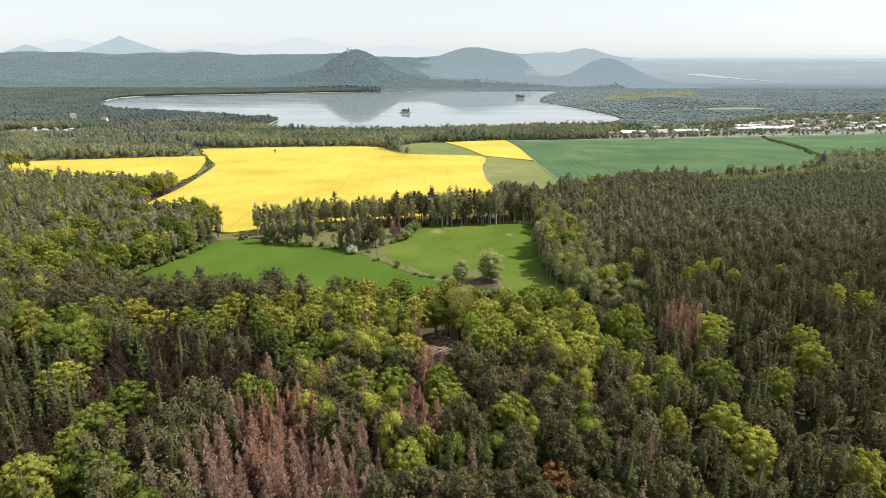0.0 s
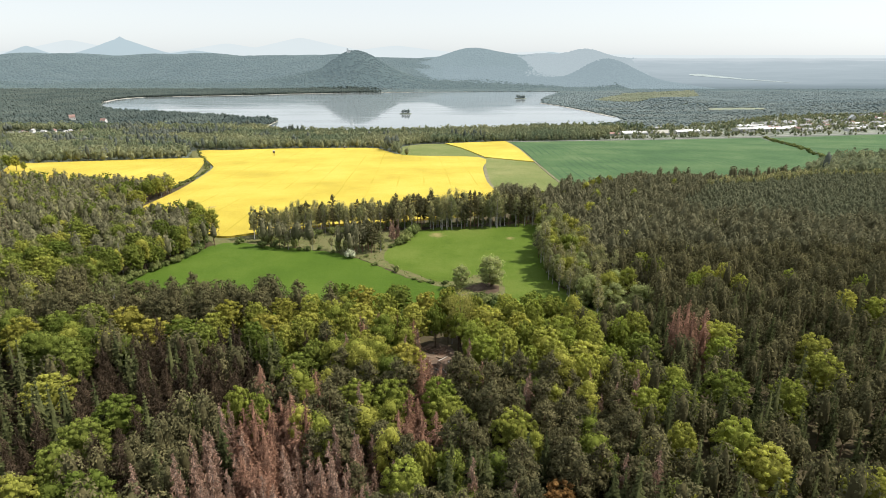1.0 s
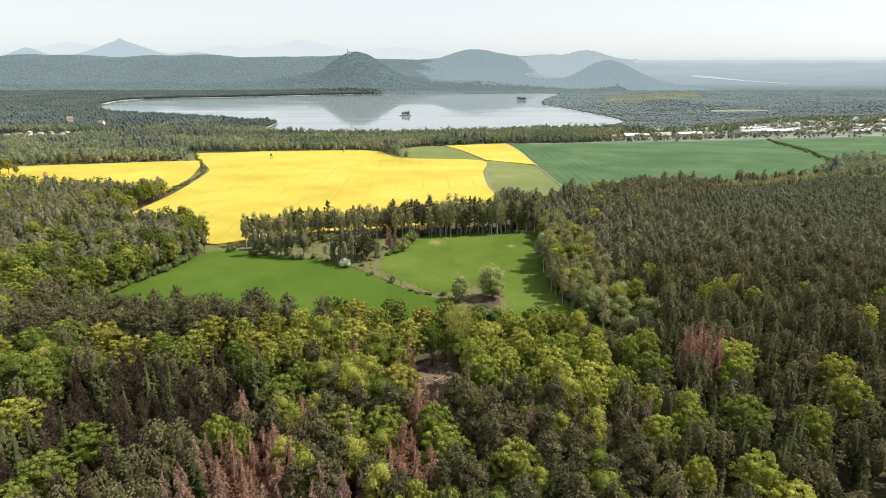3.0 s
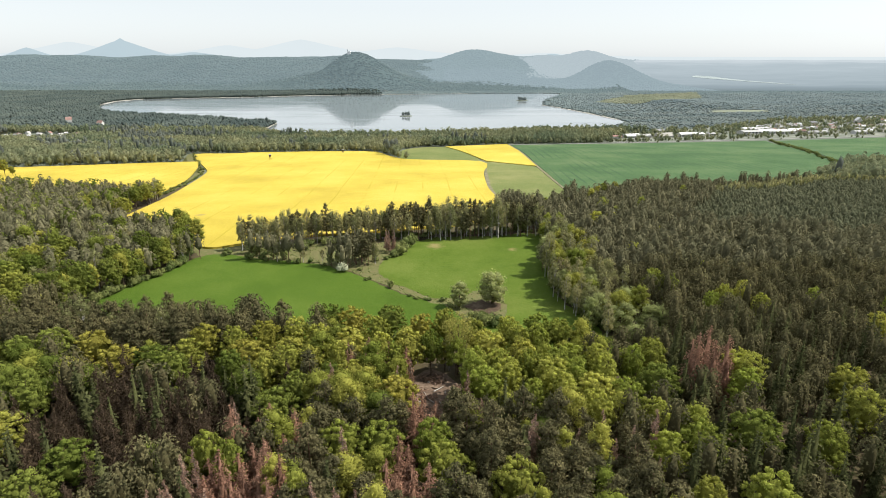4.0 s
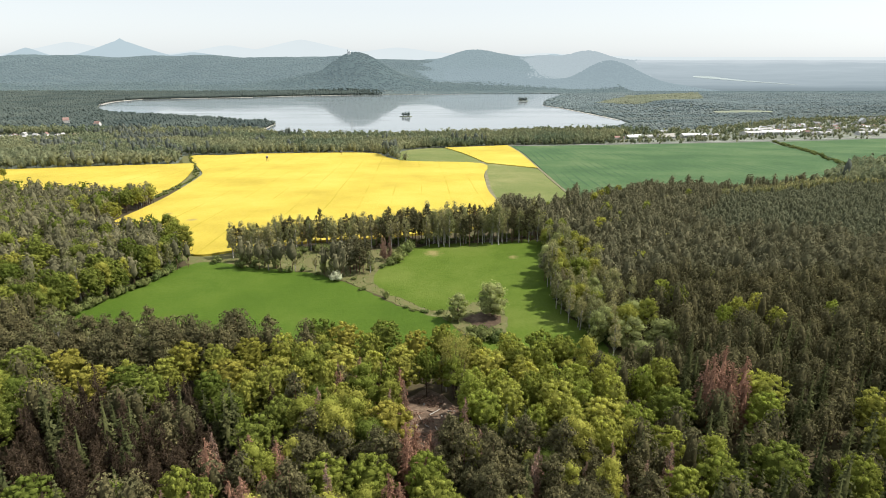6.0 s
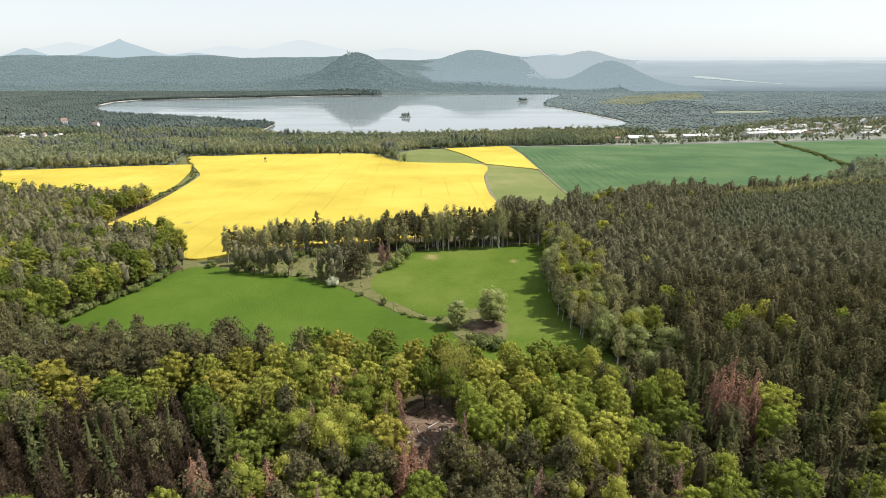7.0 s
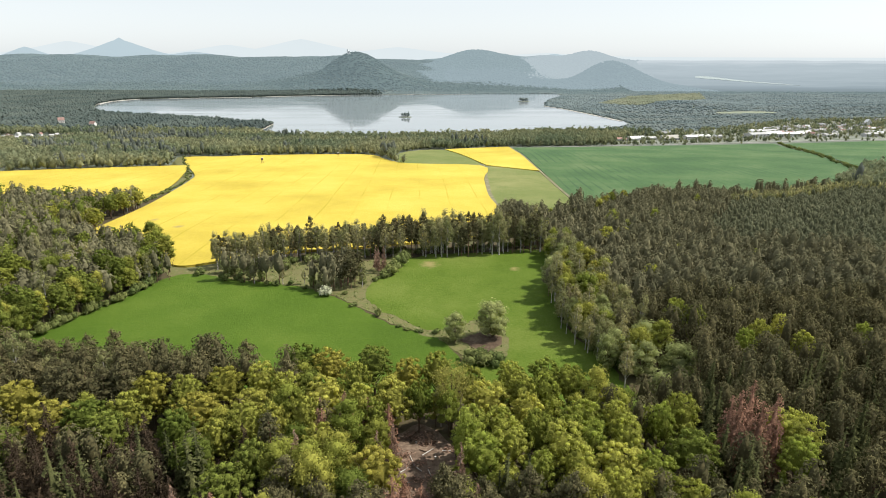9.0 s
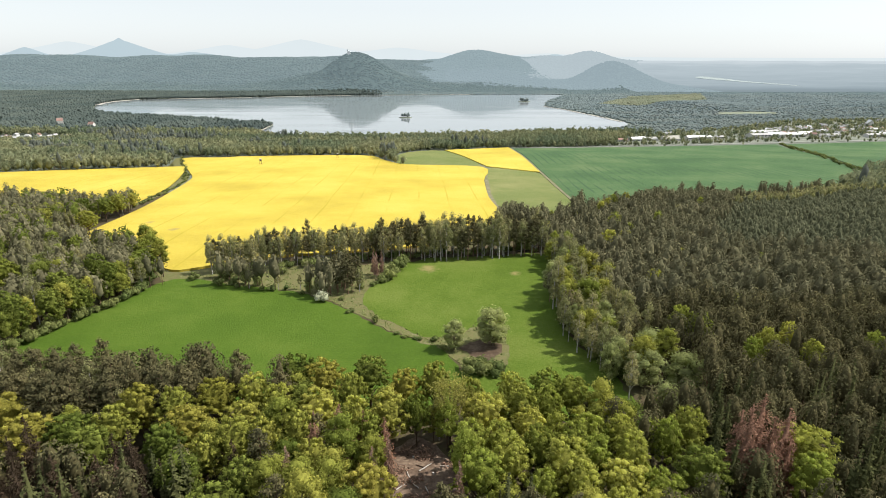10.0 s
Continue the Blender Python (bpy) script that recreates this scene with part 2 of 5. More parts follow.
GLADE = catmull([(-53, 341), (-54, 364), (-64, 373), (-82, 367), (-87, 351), (-71, 342)], 3)
SHADED_GAP = [(62, 229), (88, 233), (90, 246), (70, 247)]
CORRIDOR = [(-252, 556), (-292, 556), (-330, 760), (-368, 860), (-402, 962), (-330, 975), (-285, 760), (-262, 618)]
FIELD_TIP = [(-155, 388), (-118, 390), (-110, 364), (-136, 352)]
ROADSIDE = [(100, 1165), (351, 1222), (688, 1292), (980, 1345), (1300, 1395), (1300, 1455), (741, 1356), (570, 1320), (355, 1272), (115, 1212)]
HEDGE_GAP = [(660, 1310), (740, 1310), (620, 993), (566, 815), (530, 815), (636, 1169)]
WEDGE = [(-262, 548), (-250, 470), (-247, 432), (-205, 405), (-176, 394), (-236, 470)]
APRON = [(4, 238), (34, 236), (34, 264), (6, 276)]
FAR_FIELDS = [catmull([(1640, 4110), (1760, 4072), (1990, 4030), (2250, 3950), (2120, 4010), (1850, 4085), (1700, 4128)], 3),
              catmull([(880, 1980), (1060, 2000), (1050, 2050), (900, 2030)], 3)]
LAKE = catmull([(-423, 1440), (-443, 1492), (-452, 1664), (-500, 1705), (-603, 1745), (-809, 1850), (-1087, 1990), (-1256, 2240), (-1325, 2452), (-1290, 2620), (-966, 2740),
                (-643, 2878), (-100, 2990), (330, 3040), (560, 3020), (435, 2620), (375, 2319), (419, 2169), (476, 1922), (504, 1711), (397, 1580), (151, 1440), (-105, 1385), (-355, 1385)], 4)
TOWN = [(330, 1262), (570, 1314), (741, 1350), (1300, 1450), (1450, 1640), (1340, 1850), (1000, 1790), (720, 1590), (420, 1430)]
YELLOW_WOOD = [(593, 2400), (842, 2843), (1280, 3133), (1120, 2676), (707, 2250)]
OPEN = [MEADOW_NEAR, MEADOW_FAR, RAPE_MAIN, RAPE_LEFT, RAPE_SMALL, PASTURE, WHEAT, WHEAT_RIGHT, ROUGH, TRACK, CLEARING, SHADED_GAP, LAKE, STRIP, GLADE, BARE_SOIL, CORRIDOR, HEDGE_GAP, APRON, WEDGE, FIELD_GAP, HAMLET, FIELD_TIP, ROADSIDE, *FAR_FIELDS, TOWN]

# ground: one sheet to the horizon
gx = np.unique(np.concatenate([np.linspace(-4800, -620, 60), np.linspace(-620, 620, 63), np.linspace(620, 4800, 60)]))
gy = np.unique(np.concatenate([np.linspace(-900, 0, 14), np.linspace(0, 1440, 97), np.linspace(1440, 4900, 110)]))
GX, GY = np.meshgrid(gx, gy)
GZ = ground_z(GX, GY)
rows, cols = GX.shape
ids = np.arange(rows * cols).reshape(rows, cols)
quads = np.stack([ids[:-1, :-1], ids[:-1, 1:], ids[1:, 1:], ids[1:, :-1]], -1).reshape(-1, 4)
me = bpy.data.meshes.new("ground")
me.from_pydata(np.stack([GX, GY, GZ], -1).reshape(-1, 3).tolist(), [], quads.tolist())
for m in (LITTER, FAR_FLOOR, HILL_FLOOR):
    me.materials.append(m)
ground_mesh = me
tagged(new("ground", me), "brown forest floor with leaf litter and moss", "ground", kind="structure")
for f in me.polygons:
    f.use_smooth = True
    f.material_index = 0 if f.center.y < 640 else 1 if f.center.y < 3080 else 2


def crop_material(name, stops, turn, pitch, line, lines=0.5, patch=0.012, dry=(), wide=0.026):
    """A crop with sown rows, wheel tracks every pitch metres and uneven patches."""
    n = Nodes(name)
    f = n.math("ADD", n.math("MULTIPLY", n.noise(patch, 6, 0.6), 0.55), n.math("MULTIPLY", n.noise(0.9, 6, 0.8), 0.45))
    col = n.ramp(f, stops)
    sep = n.t.nodes.new("ShaderNodeSeparateXYZ")
    n.link(n.coords(turn=turn), sep.inputs[0])
    wob = n.math("ADD", sep.outputs[0], n.math("MULTIPLY", n.noise(0.008, 2), 4))
    saw = n.math("ABSOLUTE", n.math("SUBTRACT", n.math("FRACT", n.math("DIVIDE", wob, pitch)), 0.5))
    near = n.math("LESS_THAN", saw, wide)
    fade = n.math("MULTIPLY", near, n.math("MULTIPLY", n.ramp(n.noise(0.015, 3), [(0.4, (0.0,)), (0.6, (1.0,))]), lines))
    col = n.mix(fade, col, line)
    for dx, dy, dr in dry:      # places where the sward has dried out
        d = n.t.nodes.new("ShaderNodeVectorMath")
        d.operation = "DISTANCE"
        n.link(n.coords((1, 0.7, 0)), d.inputs[0])
        d.inputs[1].default_value = (dx, dy * 0.7, 0)
        near = n.math("ADD", n.math("DIVIDE", d.outputs["Value"], dr), n.math("MULTIPLY", n.noise(0.25, 4), 0.9))
        col = n.mix(n.ramp(near, [(0.5, (0.8,)), (0.95, (0.0,))]), col, (0.27, 0.22, 0.10))
    h = n.noise(1.2, 5, 0.8)
    return n.principled(col, 0.9, h, 0.9, 0.5, spec=0.1)


RAPE_MAT = crop_material("rapeseed_bloom", [(0.38, (0.37, 0.292, 0.042)), (0.5, (0.47, 0.372, 0.058)), (0.62, (0.53, 0.428, 0.085))], -0.05, 27, (0.30, 0.26, 0.02), 0.5, 0.012, ((-214, 495, 8), (-185, 470, 9)))
GRASS_MAT = crop_material("meadow_grass", [(0.40, (0.060, 0.100, 0.011)), (0.5, (0.082, 0.128, 0.016)), (0.60, (0.118, 0.156, 0.030))], 1.2, 9, (0.100, 0.130, 0.032), 0.3, 0.02, ((-3, 379, 12), (44, 371, 7)))
LUSH_MAT = crop_material("lush_meadow_grass", [(0.38, (0.050, 0.093, 0.010)), (0.5, (0.066, 0.116, 0.013)), (0.62, (0.094, 0.142, 0.021))], 1.45, 12, (0.092, 0.128, 0.022), 0.4, 0.02)
WHEAT_MAT = crop_material("young_wheat", [(0.40, (0.048, 0.096, 0.040)), (0.5, (0.066, 0.122, 0.050)), (0.60, (0.104, 0.150, 0.068))], 0.03, 11, (0.040, 0.082, 0.042), 0.8, 0.012, (), 0.10)
PASTURE_MAT = crop_material("pasture_grass", [(0.38, (0.110, 0.142, 0.042)), (0.5, (0.150, 0.175, 0.060)), (0.62, (0.230, 0.225, 0.095))], 0.5, 30, (0.17, 0.19, 0.06), 0.3)
ROUGH_MAT = earthy("rough_grass", [(0.34, (0.070, 0.088, 0.028)), (0.46, (0.15, 0.135, 0.065)), (0.55, (0.100, 0.115, 0.038)), (0.68, (0.24, 0.205, 0.13))], 0.25, 1.6)
SOIL_MAT = earthy("bare_soil", [(0.3, (0.045, 0.030, 0.022)), (0.5, (0.085, 0.060, 0.042)), (0.7, (0.19, 0.150, 0.105))], 0.2, 1.0)
FELLED_MAT = earthy("felled_ground", [(0.3, (0.075, 0.052, 0.038)), (0.5, (0.140, 0.100, 0.074)), (0.7, (0.260, 0.200, 0.150))], 0.3, 1.2)
for k, line in enumerate(FAR_FIELDS):
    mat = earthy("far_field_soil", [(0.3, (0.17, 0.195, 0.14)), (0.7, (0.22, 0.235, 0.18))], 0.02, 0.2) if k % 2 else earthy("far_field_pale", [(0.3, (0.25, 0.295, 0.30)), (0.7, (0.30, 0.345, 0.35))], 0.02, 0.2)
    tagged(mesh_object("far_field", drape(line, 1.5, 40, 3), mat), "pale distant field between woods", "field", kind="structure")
for name, line, mat, lift, depth, label in (
        ("meadow", MEADOW_NEAR, LUSH_MAT, 0.16, 0.3, "bright green mown meadow between forest edges"),
        ("meadow", MEADOW_FAR, GRASS_MAT, 0.16, 0.3, "bright green meadow with a dry patch"),
        ("rapeseed_field", RAPE_MAIN, RAPE_MAT, 1.3, 1.6, "large rapeseed field in full yellow bloom"),
        ("rapeseed_field", RAPE_LEFT, RAPE_MAT, 1.3, 1.6, "yellow rapeseed field behind the wood"),
        ("rapeseed_field", RAPE_SMALL, RAPE_MAT, 1.3, 1.6, "small wedge of yellow rapeseed beside green wheat"),
        ("pasture", PASTURE, PASTURE_MAT, 0.3, 0.5, "pale green pasture wedge"),
        ("wheat_field", WHEAT, WHEAT_MAT, 0.5, 0.7, "broad field of dark green young wheat"),
        ("wheat_field", WHEAT_RIGHT, WHEAT_MAT, 0.5, 0.7, "green wheat field beyond the hedge"),
        ("rough_grassland", ROUGH, PASTURE_MAT, 0.2, 0.4, "rough fallow grass beside the rapeseed"),
        ("farm_track", TRACK, ROUGH_MAT, 0.25, 0.5, "overgrown brown track between two rapeseed fields"),
        ("field_margin", MARGIN, ROUGH_MAT, 0.12, 0.3, "dry grassy margin between the meadows"),
        ("field_margin", catmull(FIELD_TIP, 3), ROUGH_MAT, 0.14, 0.3, "rough grass at the corner of the rapeseed field"),
        ("field_margin", GLADE, ROUGH_MAT, 0.13, 0.3, "pale dry grass of a small glade under the row of pines"),
        ("clearing", CLEARING, FELLED_MAT, 0.15, 0.3, "brown forest clearing with felling debris"),
        ("bare_soil", BARE_SOIL, SOIL_MAT, 0.2, 0.4, "bare brown soil under the lone trees")):
    if name == "meadow":
        line = np.where((np.abs(line[:, :1] + 15) > 62) | (line[:, 1:] > 395) & (line[:, :1] > -20), grown(line, 4.5), line)
    near = float(np.mean(np.asarray(line)[:, 1])) < 450
    tagged(mesh_object(name, drape(ragged(line, 2.2) if near else line, lift, depth=depth), mat), label, "field", kind="structure")

n = Nodes("lake_water")
streak = n.noise(1.0, 3, 0.6, n.coords((0.0025, 0.012, 1)))
rip = n.math("ADD", n.noise(0.25, 3), n.math("MULTIPLY", n.noise(1.2, 2), 0.3))
p = n.add("ShaderNodeBsdfPrincipled", Roughness=0.08, IOR=1.33)
p.inputs["Base Color"].default_value = (0.20, 0.225, 0.235, 1)
n.link(n.ramp(streak, [(0.42, (0.03,)), (0.62, (0.12,))]), p.inputs["Roughness"])
b = n.add("ShaderNodeBump", Strength=0.012, Distance=0.05)
n.link(rip, b.inputs["Height"])
n.link(b.outputs[0], p.inputs["Normal"])
n.link(p.outputs[0], n.out.inputs[0])
WATER = n.mat
tagged(mesh_object("water", drape(LAKE, 0.35, flat=LAKE_Z), WATER), "calm pale grey lake reflecting sky and hill", "lake", kind="structure")


# ---- trees: shapes as arrays of triangles ----
def shape(v, f):
    return np.asarray(v, float).reshape(-1, 3), np.asarray(f, int).reshape(-1, 3)


def merge(*shapes):
    vs, fs, k = [], [], 0
    for v, f in shapes:
        vs.append(v)
        fs.append(f + k)
        k += len(v)
    return np.concatenate(vs), np.concatenate(fs)


def tube(a, b, ra, rb, sides=5):
    a, b = np.array(a, float), np.array(b, float)
    d = (b - a) / np.linalg.norm(b - a)
    u = np.cross(d, (0.3, 1, 0.2))
    u /= np.linalg.norm(u)
    w = np.cross(d, u)
    ang = np.arange(sides) * 2 * np.pi / sides
    ring = np.outer(np.cos(ang), u) + np.outer(np.sin(ang), w)
    v = np.concatenate([a + ring * ra, b + ring * rb])
    f = []
    for i in range(sides):
        j = (i + 1) % sides
        f += [(i, j, sides + j), (i, sides + j, sides + i)]
    return shape(v, f)


ICO = shape([(0, 0, -1), (.724, -.526, -.447), (-.276, -.851, -.447), (-.894, 0, -.447), (-.276, .851, -.447), (.724, .526, -.447),
             (.276, -.851, .447), (-.724, -.526, .447), (-.724, .526, .447), (.276, .851, .447), (.894, 0, .447), (0, 0, 1)],
            [(0, 2, 1), (0, 3, 2), (0, 4, 3), (0, 5, 4), (0, 1, 5), (1, 2, 6), (2, 3, 7), (3, 4, 8), (4, 5, 9), (5, 1, 10),
             (2, 7, 6), (3, 8, 7), (4, 9, 8), (5, 10, 9), (1, 6, 10), (6, 7, 11), (7, 8, 11), (8, 9, 11), (9, 10, 11), (10, 6, 11)])


OCTA = shape([(1, 0, 0), (0, 1, 0), (-1, 0, 0), (0, -1, 0), (0, 0, 1), (0, 0, -1)],
             [(0, 1, 4), (1, 2, 4), (2, 3, 4), (3, 0, 4), (1, 0, 5), (2, 1, 5), (3, 2, 5), (0, 3, 5)])


def ball(rng, c, r, rough=0.18):
    v, f = ICO
    k = 1 + rng.uniform(-rough, rough, (len(v), 1))
    return v * k * np.asarray(r) + np.asarray(c), f


def sprays(rng, centre, normal, size, long=1.5, tilt=0.55, corners=4):
    """Small leaf sprays: bent flakes of three or four corners about their centres, facing roughly along their normals."""
    n = len(centre)
    nor = normal + rng.normal(0, tilt, (n, 3))
    nor /= np.linalg.norm(nor, axis=1)[:, None]
    u = np.cross(nor, rng.normal(0, 1, (n, 3)))
    u /= np.linalg.norm(u, axis=1)[:, None]
    w = np.cross(nor, u)
    s = (size * rng.uniform(0.6, 1.35, n))[:, None]
    u, w = u * s * long * 0.5, w * s * 0.5
    k = rng.uniform(0.5, 1.1, (4, n, 1))
    if corners == 3:
        v = np.stack([centre - u * k[0] - w * k[1], centre + u * k[2] - w * 0.4, centre + w * k[3] * 1.3 + nor * s * 0.15], 1).reshape(-1, 3)
        return v, np.arange(3 * n).reshape(-1, 3)
    v = np.stack([centre - u * k[0], centre - w * k[1] + nor * s * 0.12, centre + u * k[2], centre + w * k[3] + nor * s * 0.12], 1).reshape(-1, 3)
    i = np.arange(n)[:, None] * 4
    return v, np.concatenate([i + [[0, 1, 2]], i + [[0, 2, 3]]])


def on_ball(rng, n, low=-0.35):
    z = rng.uniform(low, 1, n)
    a = rng.uniform(0, 2 * np.pi, n)
    r = np.sqrt(1 - z * z)
    return np.stack([r * np.cos(a), r * np.sin(a), z], 1)


def clumped(rng, lobes, each, size, core=0.82, tilt=0.6, long=1.5):
    """A crown of uneven lobes (centre, radii), each with a core under a skin of leaf sprays; pine cores are painted
    darker.
    """
    out, cores = [], []
    for c, r in lobes:
        r = np.asarray(r, float)
        if core:
            cores.append(ball(rng, c, r * core))
        d = on_ball(rng, each)
        out.append(sprays(rng, np.asarray(c) + d * r * rng.uniform(0.78, 1.32, (each, 1)), d, np.full(each, size), long, tilt, 3))
    return (*merge(*out, *cores), 20 * len(cores))


def leafy(seed, h, w, lobes=11, each=44, size=0.75, foot=0.32, slim=1.0, core=0.8, low=-0.75):
    """Broadleaved tree: tapered trunk, limbs into each lobe, crown of lobes with gaps."""
    rng = np.random.default_rng(seed)
    top, base = h, h * foot
    mid, half = (top + base) / 2, (top - base) / 2
    ls = []
    for i in range(lobes):
        a = i * 2.4 + rng.uniform(-0.5, 0.5)
        lev = low + (0.85 - low) * (i + 0.5) / lobes + rng.uniform(-0.1, 0.1)
        rr = w * 0.5 * math.sqrt(max(0.06, 1 - (lev * 0.9) ** 2)) * rng.uniform(0.45, 0.82)
        lr = w * rng.uniform(0.12, 0.22)
        ls.append(((rr * math.cos(a), rr * math.sin(a), mid + lev * half * 0.82), (lr, lr, lr * rng.uniform(0.8, 1.1) * slim)))
    ls.append(((rng.uniform(-.3, .3), rng.uniform(-.3, .3), top - w * 0.24), (w * 0.25, w * 0.25, w * 0.25 * slim)))
    wood = [tube((0, 0, -0.5), (0.1, 0, base), h * 0.018, h * 0.013, 6), tube((0.1, 0, base), (0, 0, top * 0.85), h * 0.013, h * 0.004, 5)]
    for c, r in ls[::2]:
        z0 = base * 0.8 + (c[2] - base) * 0.35
        wood.append(tube((0.05, 0, z0), c, h * 0.007, h * 0.002, 4))
    return merge(*wood), clumped(rng, ls, each, size, core)


def oak(seed, h, w, lobes=120, each=17, size=0.46, foot=0.17):
    """A broad old tree: short trunk, spreading limbs, a domed crown of many small lobes with gaps between them."""
    rng = np.random.default_rng(seed)
    base = h * foot
    c, half = np.array((0, 0, h * 0.5 + base * 0.5)), (h - base) / 2
    lean = rng.uniform(0, 6.28)
    ls = []
    for i in range(lobes):
        zz = -0.66 + 1.62 * (i + 0.5) / lobes
        a = i * 2.39996 + rng.uniform(-0.3, 0.3)
        r = math.sqrt(1 - min(zz * zz, 0.97)) * (1 + 0.14 * math.sin(2 * a + lean) + 0.1 * math.sin(3 * a + seed))
        k = rng.uniform(0.62, 1.0)
        lr = w * rng.uniform(0.035, 0.085)
        ls.append((c + np.array((r * math.cos(a) * w * 0.5 * k, r * math.sin(a) * w * 0.5 * k, zz * half * rng.uniform(0.8, 1.0))), (lr, lr, lr * rng.uniform(0.7, 1.0))))
    wood = [tube((0, 0, -0.5), (0.1, 0, base), h * 0.024, h * 0.018, 7), tube((0.1, 0, base), (0, 0, h * 0.8), h * 0.016, h * 0.004, 5)]
    for p, _ in ls[::7]:
        wood.append(tube((0.05, 0, base * 0.9 + (p[2] - base) * 0.25), tuple(p), h * 0.008, h * 0.002, 4))
    ls += [(c + np.array((0, 0, half * 0.1)), (w * 0.36, w * 0.36, half * 0.72))]
    return merge(*wood), clumped(rng, ls, each, size, 0.86, 0.75, 1.35)


def pine(seed, h, w, clumps=13, each=24, size=0.8, foot=0.45):
    """Scots pine: long bare trunk, short limbs, tufted uneven crown narrowing to the top."""
    rng = np.random.default_rng(seed)
    ls, wood = [], [tube((0, 0, -0.5), (0.1, 0.1, h * 0.6), h * 0.014, h * 0.010, 5), tube((0.1, 0.1, h * 0.6), (0, 0, h * 0.97), h * 0.010, h * 0.003, 4)]
    for i in range(clumps):
        u = (i + 0.5) / clumps
        z = h * (foot + (0.95 - foot) * u)
        a = i * 2.4 + rng.uniform(-0.6, 0.6)
        reach = w * 0.5 * (1.0 - 0.6 * u ** 2.2) * rng.uniform(0.45, 0.95) * (0.55 if u < 0.12 else 1)
        lr = w * (0.29 - 0.12 * u) * rng.uniform(0.8, 1.2)
        c = (reach * math.cos(a), reach * math.sin(a), z)
        ls.append((c, (lr, lr, lr * 0.75)))
        if i % 2 == 0:
            wood.append(tube((0, 0, z - 0.5), c, h * 0.004, h * 0.0015, 3))
    ls.append(((0, 0, h - w * 0.12), (w * 0.12, w * 0.12, w * 0.22)))
    return merge(*wood), clumped(rng, ls, each, size, 0.62, 0.55, 1.6)


def spruce(seed, h, w, whorls=15, arms=8, size=1.0, dead=False, long=1.6, full=0.8):
    """Spruce: a spire of drooping boughs in whorls; dead: bare boughs with hanging twigs."""
    rng = np.random.default_rng(seed)
    wood = [tube((0, 0, -0.5), (0, 0, h * 0.98), h * 0.013, h * 0.002, 5)]
    cen, nor, siz = [], [], []
    for i in range(whorls):
        u = i / (whorls - 1)
        z = h * (0.16 + 0.82 * u)
        reach = w * 0.5 * (1 - u) ** full + 0.15
        for j in range(max(3, int(arms * (1 - 0.5 * u)))):
            a = j * 2 * np.pi / arms + i * 0.7 + rng.uniform(-0.3, 0.3)
            r = reach * rng.uniform(0.7, 1.15)
            d = np.array([math.cos(a), math.sin(a), 0])
            if dead and j % 2 == 0:
                wood.append(tube((0, 0, z), d * r + (0, 0, z - r * 0.15), 0.035, 0.012, 3))
            steps = 3 if r > 1 else 2
            for s in range(steps):
                k = (s + 0.6) / steps
                cen.append(d * r * k + (0, 0, z - r * (0.30 * k if not dead else 0.2 * k)) + rng.normal(0, 0.08, 3))
                nor.append(d * 0.45 + (0, 0, 0.9) if not dead else np.cross(d, (0, 0, 1)) + rng.normal(0, 0.3, 3))
                siz.append(size * (0.45 + 0.55 * (1 - u)) * (0.5 if dead else 1))
    leaf = sprays(rng, np.array(cen), np.array(nor), np.array(siz), long, 0.35)
    if not dead:
        leaf = merge(leaf, (np.array([(0, 0, h)] + [(w * 0.2 * math.cos(k * 1.257), w * 0.2 * math.sin(k * 1.257), h * 0.2) for k in range(5)], float),
                            np.array([(0, 1 + k, 1 + (k + 1) % 5) for k in range(5)])))
    return merge(*wood), leaf


def bush(seed, h, w, lobes=6, each=34, size=0.45):
    rng = np.random.default_rng(seed)
    ls = [((rng.uniform(-.3, .3) * w, rng.uniform(-.3, .3) * w, h * rng.uniform(0.35, 0.7)), (w * .28, w * .28, h * .34)) for _ in range(lobes)]
    wood = [tube((0, 0, -0.3), c, 0.06, 0.02, 4) for c, _ in ls[:4]]
    return merge(*wood), clumped(rng, ls, each, size, 0.85)


